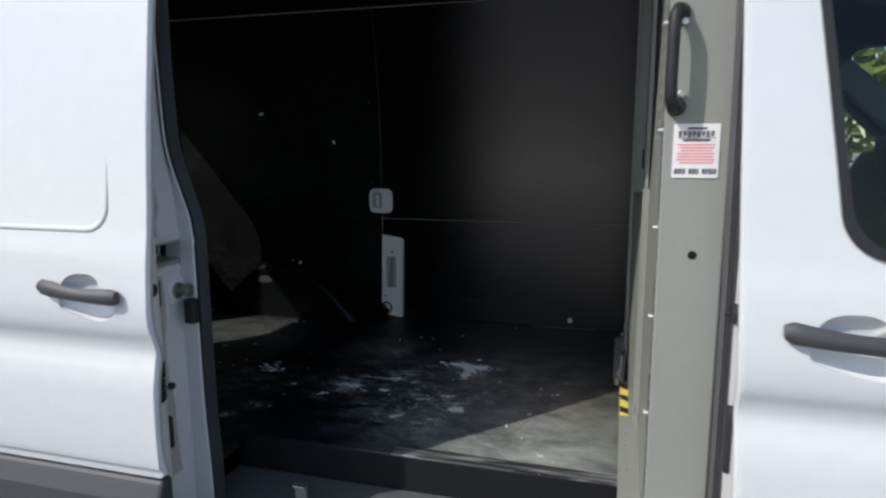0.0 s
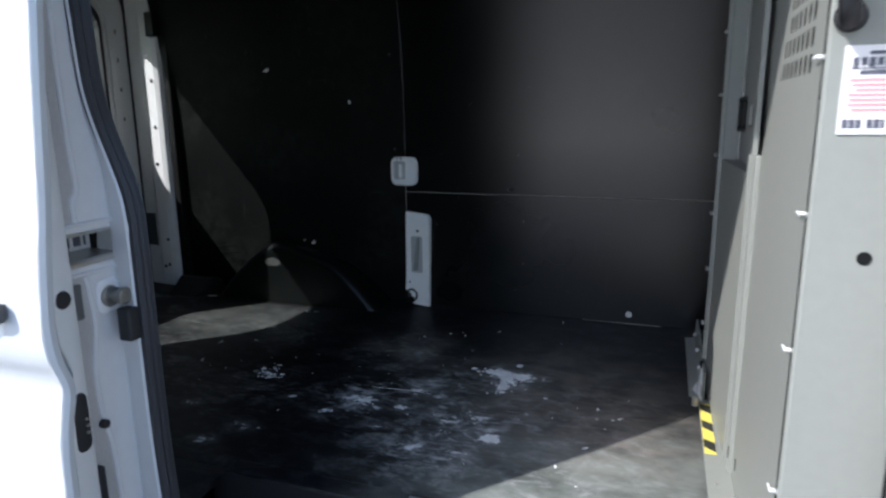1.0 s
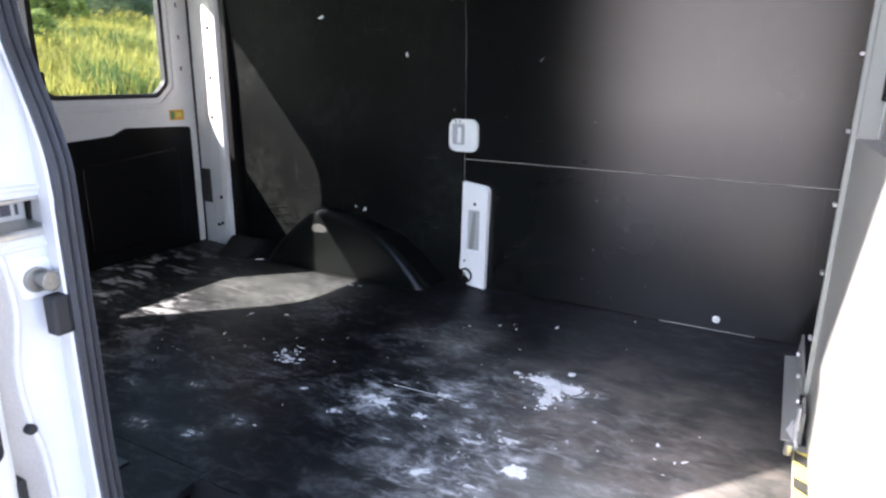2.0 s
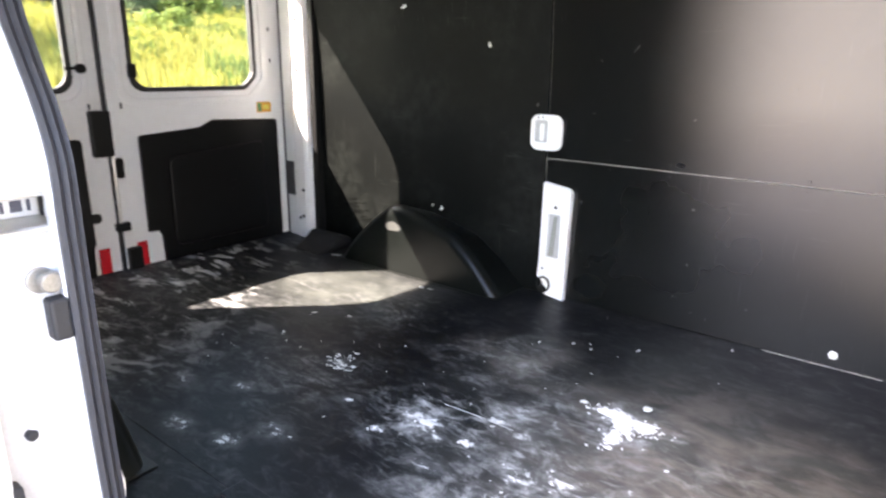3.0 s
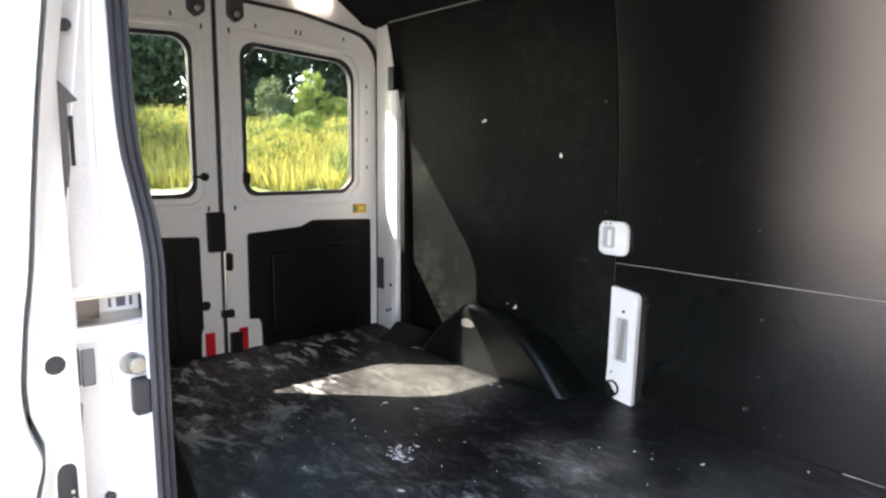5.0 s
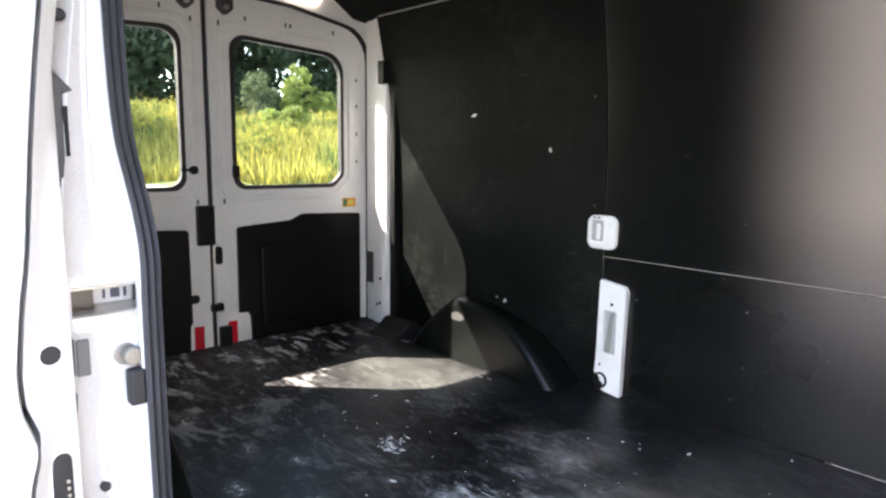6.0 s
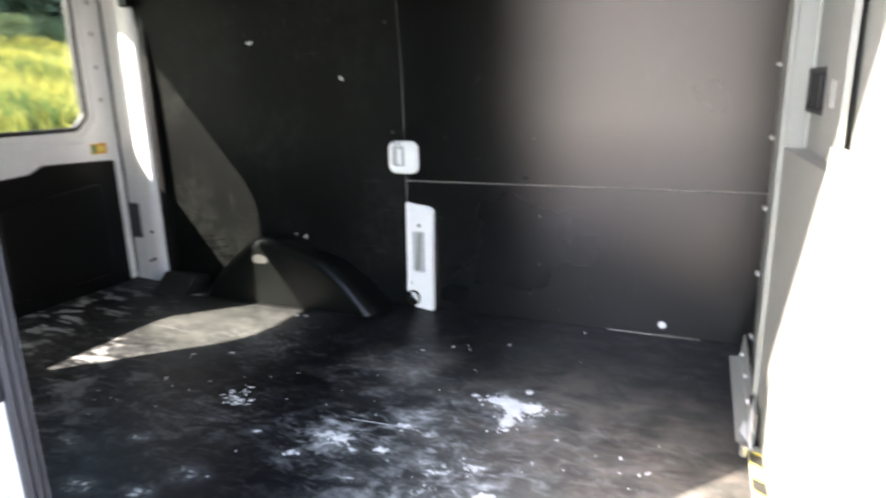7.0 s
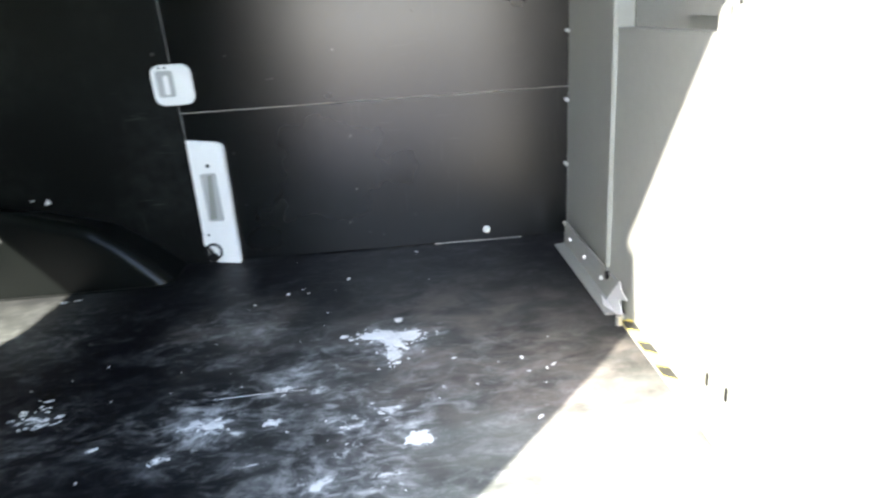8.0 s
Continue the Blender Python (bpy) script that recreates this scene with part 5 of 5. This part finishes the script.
for x, z in ((-0.722, 0.533), (-0.719, 0.496), (-0.548, 0.53), (-0.55, 0.497), (-0.923, 0.496), (-0.923, 0.533), (-0.33, 0.53), (-0.33, 0.497), (-0.13, 0.53), (-0.13, 0.497), (-1.215, 1.096), (-1.145, 1.094), (-1.02, 0.374), (-0.661, 0.106), (-1.21, 0.70), (-0.40, 0.30), (-0.40, 0.78), (-0.98, 0.85), (-0.62, 0.95)):
    part("screw", disc("y", x, z, 0.0054, liner_y(z) - 0.002, liner_y(z) + 0.001, 10, 0.001), LINER, wall_driver)

# ---- outdoors ----
solid("ground", box(-400, 400, -400, 400, GROUND_Z - 0.2, GROUND_Z), GROUND, "pale gravel lot", "ground", kind="structure")


solid("pavement", box(-7, 9, -40, 7, GROUND_Z - 0.02, GROUND_Z + 0.004), ASPHALT, "worn grey asphalt under and beside the van", "pavement", kind="structure")


def verge(y):
    """Where the mown lot ends and the tall growth begins."""
    return -21.5 - min(11.0, max(0.0, 17.0 - y) * 1.7)


def bank(x, y):
    """Height of the meadow over the lot, rising away from it."""
    d = max(0.0, verge(y) - x)
    return GROUND_Z - 0.05 + min(3.6, d * 0.20) + 0.25 * math.sin(x * 0.31 + y * 0.23) * min(1, d / 4)


def meadow():
    bm = bmesh.new()
    nx, ny = 26, 40
    g = [[bm.verts.new((x, y, bank(x, y))) for y in [-40 + 3.2 * j for j in range(ny)]] for x in [-23.5 - 2.2 * i for i in range(nx)]]
    for i in range(nx - 1):
        for j in range(ny - 1):
            bm.faces.new((g[i][j], g[i + 1][j], g[i + 1][j + 1], g[i][j + 1]))
    return bm


solid("meadow", meadow(), SOIL, "rising meadow bank beyond the lot", "meadow", kind="structure", smooth=True)


def blades(count, spots, hmin, hmax, wmin, wmax, seed):
    """Grass and weeds as bent tapering blades."""
    r = random.Random(seed)
    verts, faces = [], []
    for _ in range(count):
        x, y, z = spots(r)
        h, w = r.uniform(hmin, hmax), r.uniform(wmin, wmax)
        a = r.uniform(0, 2 * math.pi)
        lx, ly = r.gauss(0, 0.22) * h, r.gauss(0, 0.22) * h
        dx, dy = math.cos(a) * w, math.sin(a) * w
        k = len(verts)
        verts += [(x - dx * 0.5, y - dy * 0.5, z), (x + dx * 0.5, y + dy * 0.5, z), (x + lx * 0.4 + dx * 0.6, y + ly * 0.4 + dy * 0.6, z + h * 0.6), (x + lx * 0.4 - dx * 0.6, y + ly * 0.4 - dy * 0.6, z + h * 0.6), (x + lx, y + ly, z + h)]
        faces += [(k, k + 1, k + 2, k + 3), (k + 3, k + 2, k + 4)]
    return verts, faces


def raw_mesh(name, verts, faces, mat):
    me = bpy.data.meshes.new(name)
    me.from_pydata(verts, [], faces)
    me.materials.append(mat)
    return new(name, me)


def spot(r):
    y = r.uniform(-4, 38)
    x = verge(y) - 26 * r.random() ** 1.5
    return x, y, bank(x, y)


def patch_spot(r):
    """Spots gathered in uneven patches, thinner towards the verge."""
    while True:
        x, y, z = spot(r)
        if math.sin(x * 0.55 + 1.3 * math.sin(y * 0.4)) + math.sin(y * 0.9 - x * 0.2) > 0.5 + r.uniform(-0.5, 0.5):
            return x, y, z


tagged(raw_mesh("green_sedge", *blades(26000, patch_spot, 0.5, 1.5, 0.03, 0.07, 11), SEDGE), "darker green sedge standing in patches in the meadow", "grass", kind="stuff")
tagged(raw_mesh("tall_grass", *blades(70000, spot, 0.4, 1.3, 0.02, 0.06, 3), GRASS), "tall sunlit yellow-green grass and weeds", "grass", kind="stuff")


def leaf_clumps(r, clumps, per, leaf, verts, faces):
    for cx, cy, cz, rad in clumps:
        for _ in range(per):
            d = Vector((r.gauss(0, 1), r.gauss(0, 1), r.gauss(0, 0.8))).normalized() * rad * r.random() ** 0.4
            c = Vector((cx, cy, cz)) + d
            u = Vector((r.gauss(0, 1), r.gauss(0, 1), r.gauss(0, 1))).normalized()
            v = u.orthogonal().normalized()
            s = leaf * r.uniform(0.6, 1.4)
            k = len(verts)
            verts += [tuple(c - u * s), tuple(c + v * s * 0.5), tuple(c + u * s), tuple(c - v * s * 0.5)]
            faces.append((k, k + 1, k + 2, k + 3))


def tree(x, y, z, height, spread, clumps, per, leaf, mat, seed, label, category, low=0.25):
    """Trunk, limbs, and a crown of leaves gathered in clumps at the limbs' ends."""
    r = random.Random(seed)
    t = thing(category, label, category, category + "s behind the lot", at=(x, y, z))
    trunk = [(0, 0, -0.1)]
    for i in range(1, 6):
        trunk.append((r.gauss(0, 0.03) * height * i / 5, r.gauss(0, 0.03) * height * i / 5, height * 0.8 * i / 5))
    part("trunk", tube(trunk, 0.022 * height, 7, taper=[1.2, 1, 0.8, 0.6, 0.4, 0.2]), BARK, t)
    cl, limbs = [], []
    for i in range(clumps):
        f = low + (1 - low) * (i + r.random()) / clumps
        a = r.uniform(0, 2 * math.pi)
        reach = spread * (0.35 + 0.65 * math.sin(math.pi * min(1, (f - low) / (1 - low) * 0.8 + 0.18))) * r.uniform(0.45, 1.0)
        c = (reach * math.cos(a), reach * math.sin(a), height * f)
        cl.append((*c, spread * r.uniform(0.22, 0.42)))
        if i % 3 == 0:
            b = trunk[min(5, max(1, int(f * 5)))]
            limbs.append(tube([b, ((b[0] + c[0]) / 2, (b[1] + c[1]) / 2, (b[2] + c[2]) / 2 + 0.03 * height), c], 0.008 * height, 5, taper=[1, 0.7, 0.3]))
    part("limbs", join(limbs), BARK, t)
    verts, faces = [], []
    leaf_clumps(r, cl, per, leaf, verts, faces)
    me = bpy.data.meshes.new("crown")
    me.from_pydata(verts, [], faces)
    me.materials.append(mat)
    crown = new("crown", me)
    crown.parent = t
    return t


wr = random.Random(5)
weed_verts, weed_faces = [], []
weed_spots = []
for _ in range(4200):
    x, y, z = patch_spot(wr)
    weed_spots.append((x + 1.6, y + 0.8, bank(x + 1.6, y + 0.8) + wr.uniform(0.4, 1.5), wr.uniform(0.08, 0.36)))
leaf_clumps(wr, weed_spots, 20, 0.042, weed_verts, weed_faces)
tagged(raw_mesh("flowering_weeds", weed_verts, weed_faces, WEED), "yellow-green flowering weeds among the grass", "weeds", kind="stuff")

rt = random.Random(21)
for i in range(15):
    y = -8 + i * 4.4 + rt.uniform(-1.5, 1.5)
    x = -58 + rt.uniform(-5, 5) + abs(i - 7) * 0.3
    tree(x, y, bank(x, y), rt.uniform(17, 24), rt.uniform(4.5, 6.5), 52, 250, 0.30, LEAF, 100 + i, "tall dark leafy tree at the meadow's edge", "tree", 0.06)
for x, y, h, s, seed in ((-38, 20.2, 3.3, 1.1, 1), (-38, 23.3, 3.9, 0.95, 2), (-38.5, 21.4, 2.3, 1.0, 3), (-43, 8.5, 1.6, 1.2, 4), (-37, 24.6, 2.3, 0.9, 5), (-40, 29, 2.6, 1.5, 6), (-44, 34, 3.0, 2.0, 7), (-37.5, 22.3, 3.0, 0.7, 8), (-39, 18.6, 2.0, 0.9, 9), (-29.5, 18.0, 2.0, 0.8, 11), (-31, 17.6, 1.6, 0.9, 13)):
    # sunny shrubs take the leaf colour that has sunlight painted in
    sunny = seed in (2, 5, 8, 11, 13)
    tree(x, y, bank(x, y), h, s, 64, 110, 0.06, LIT_LEAF if sunny else SHRUB, 200 + seed, "yellow-green shrub standing in the meadow, sunlight put into its leaf colour" if sunny else "grey-green shrub standing in the meadow", "shrub", 0.08)
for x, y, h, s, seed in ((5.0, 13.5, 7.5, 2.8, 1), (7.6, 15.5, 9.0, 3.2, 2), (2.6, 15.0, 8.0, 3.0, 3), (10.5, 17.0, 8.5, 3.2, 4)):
    tree(x, y, GROUND_Z, h, s, 34, 130, 0.16, LIT_LEAF, 300 + seed, "green tree beside the lot, sunlight put into its leaf colour", "tree", 0.05)
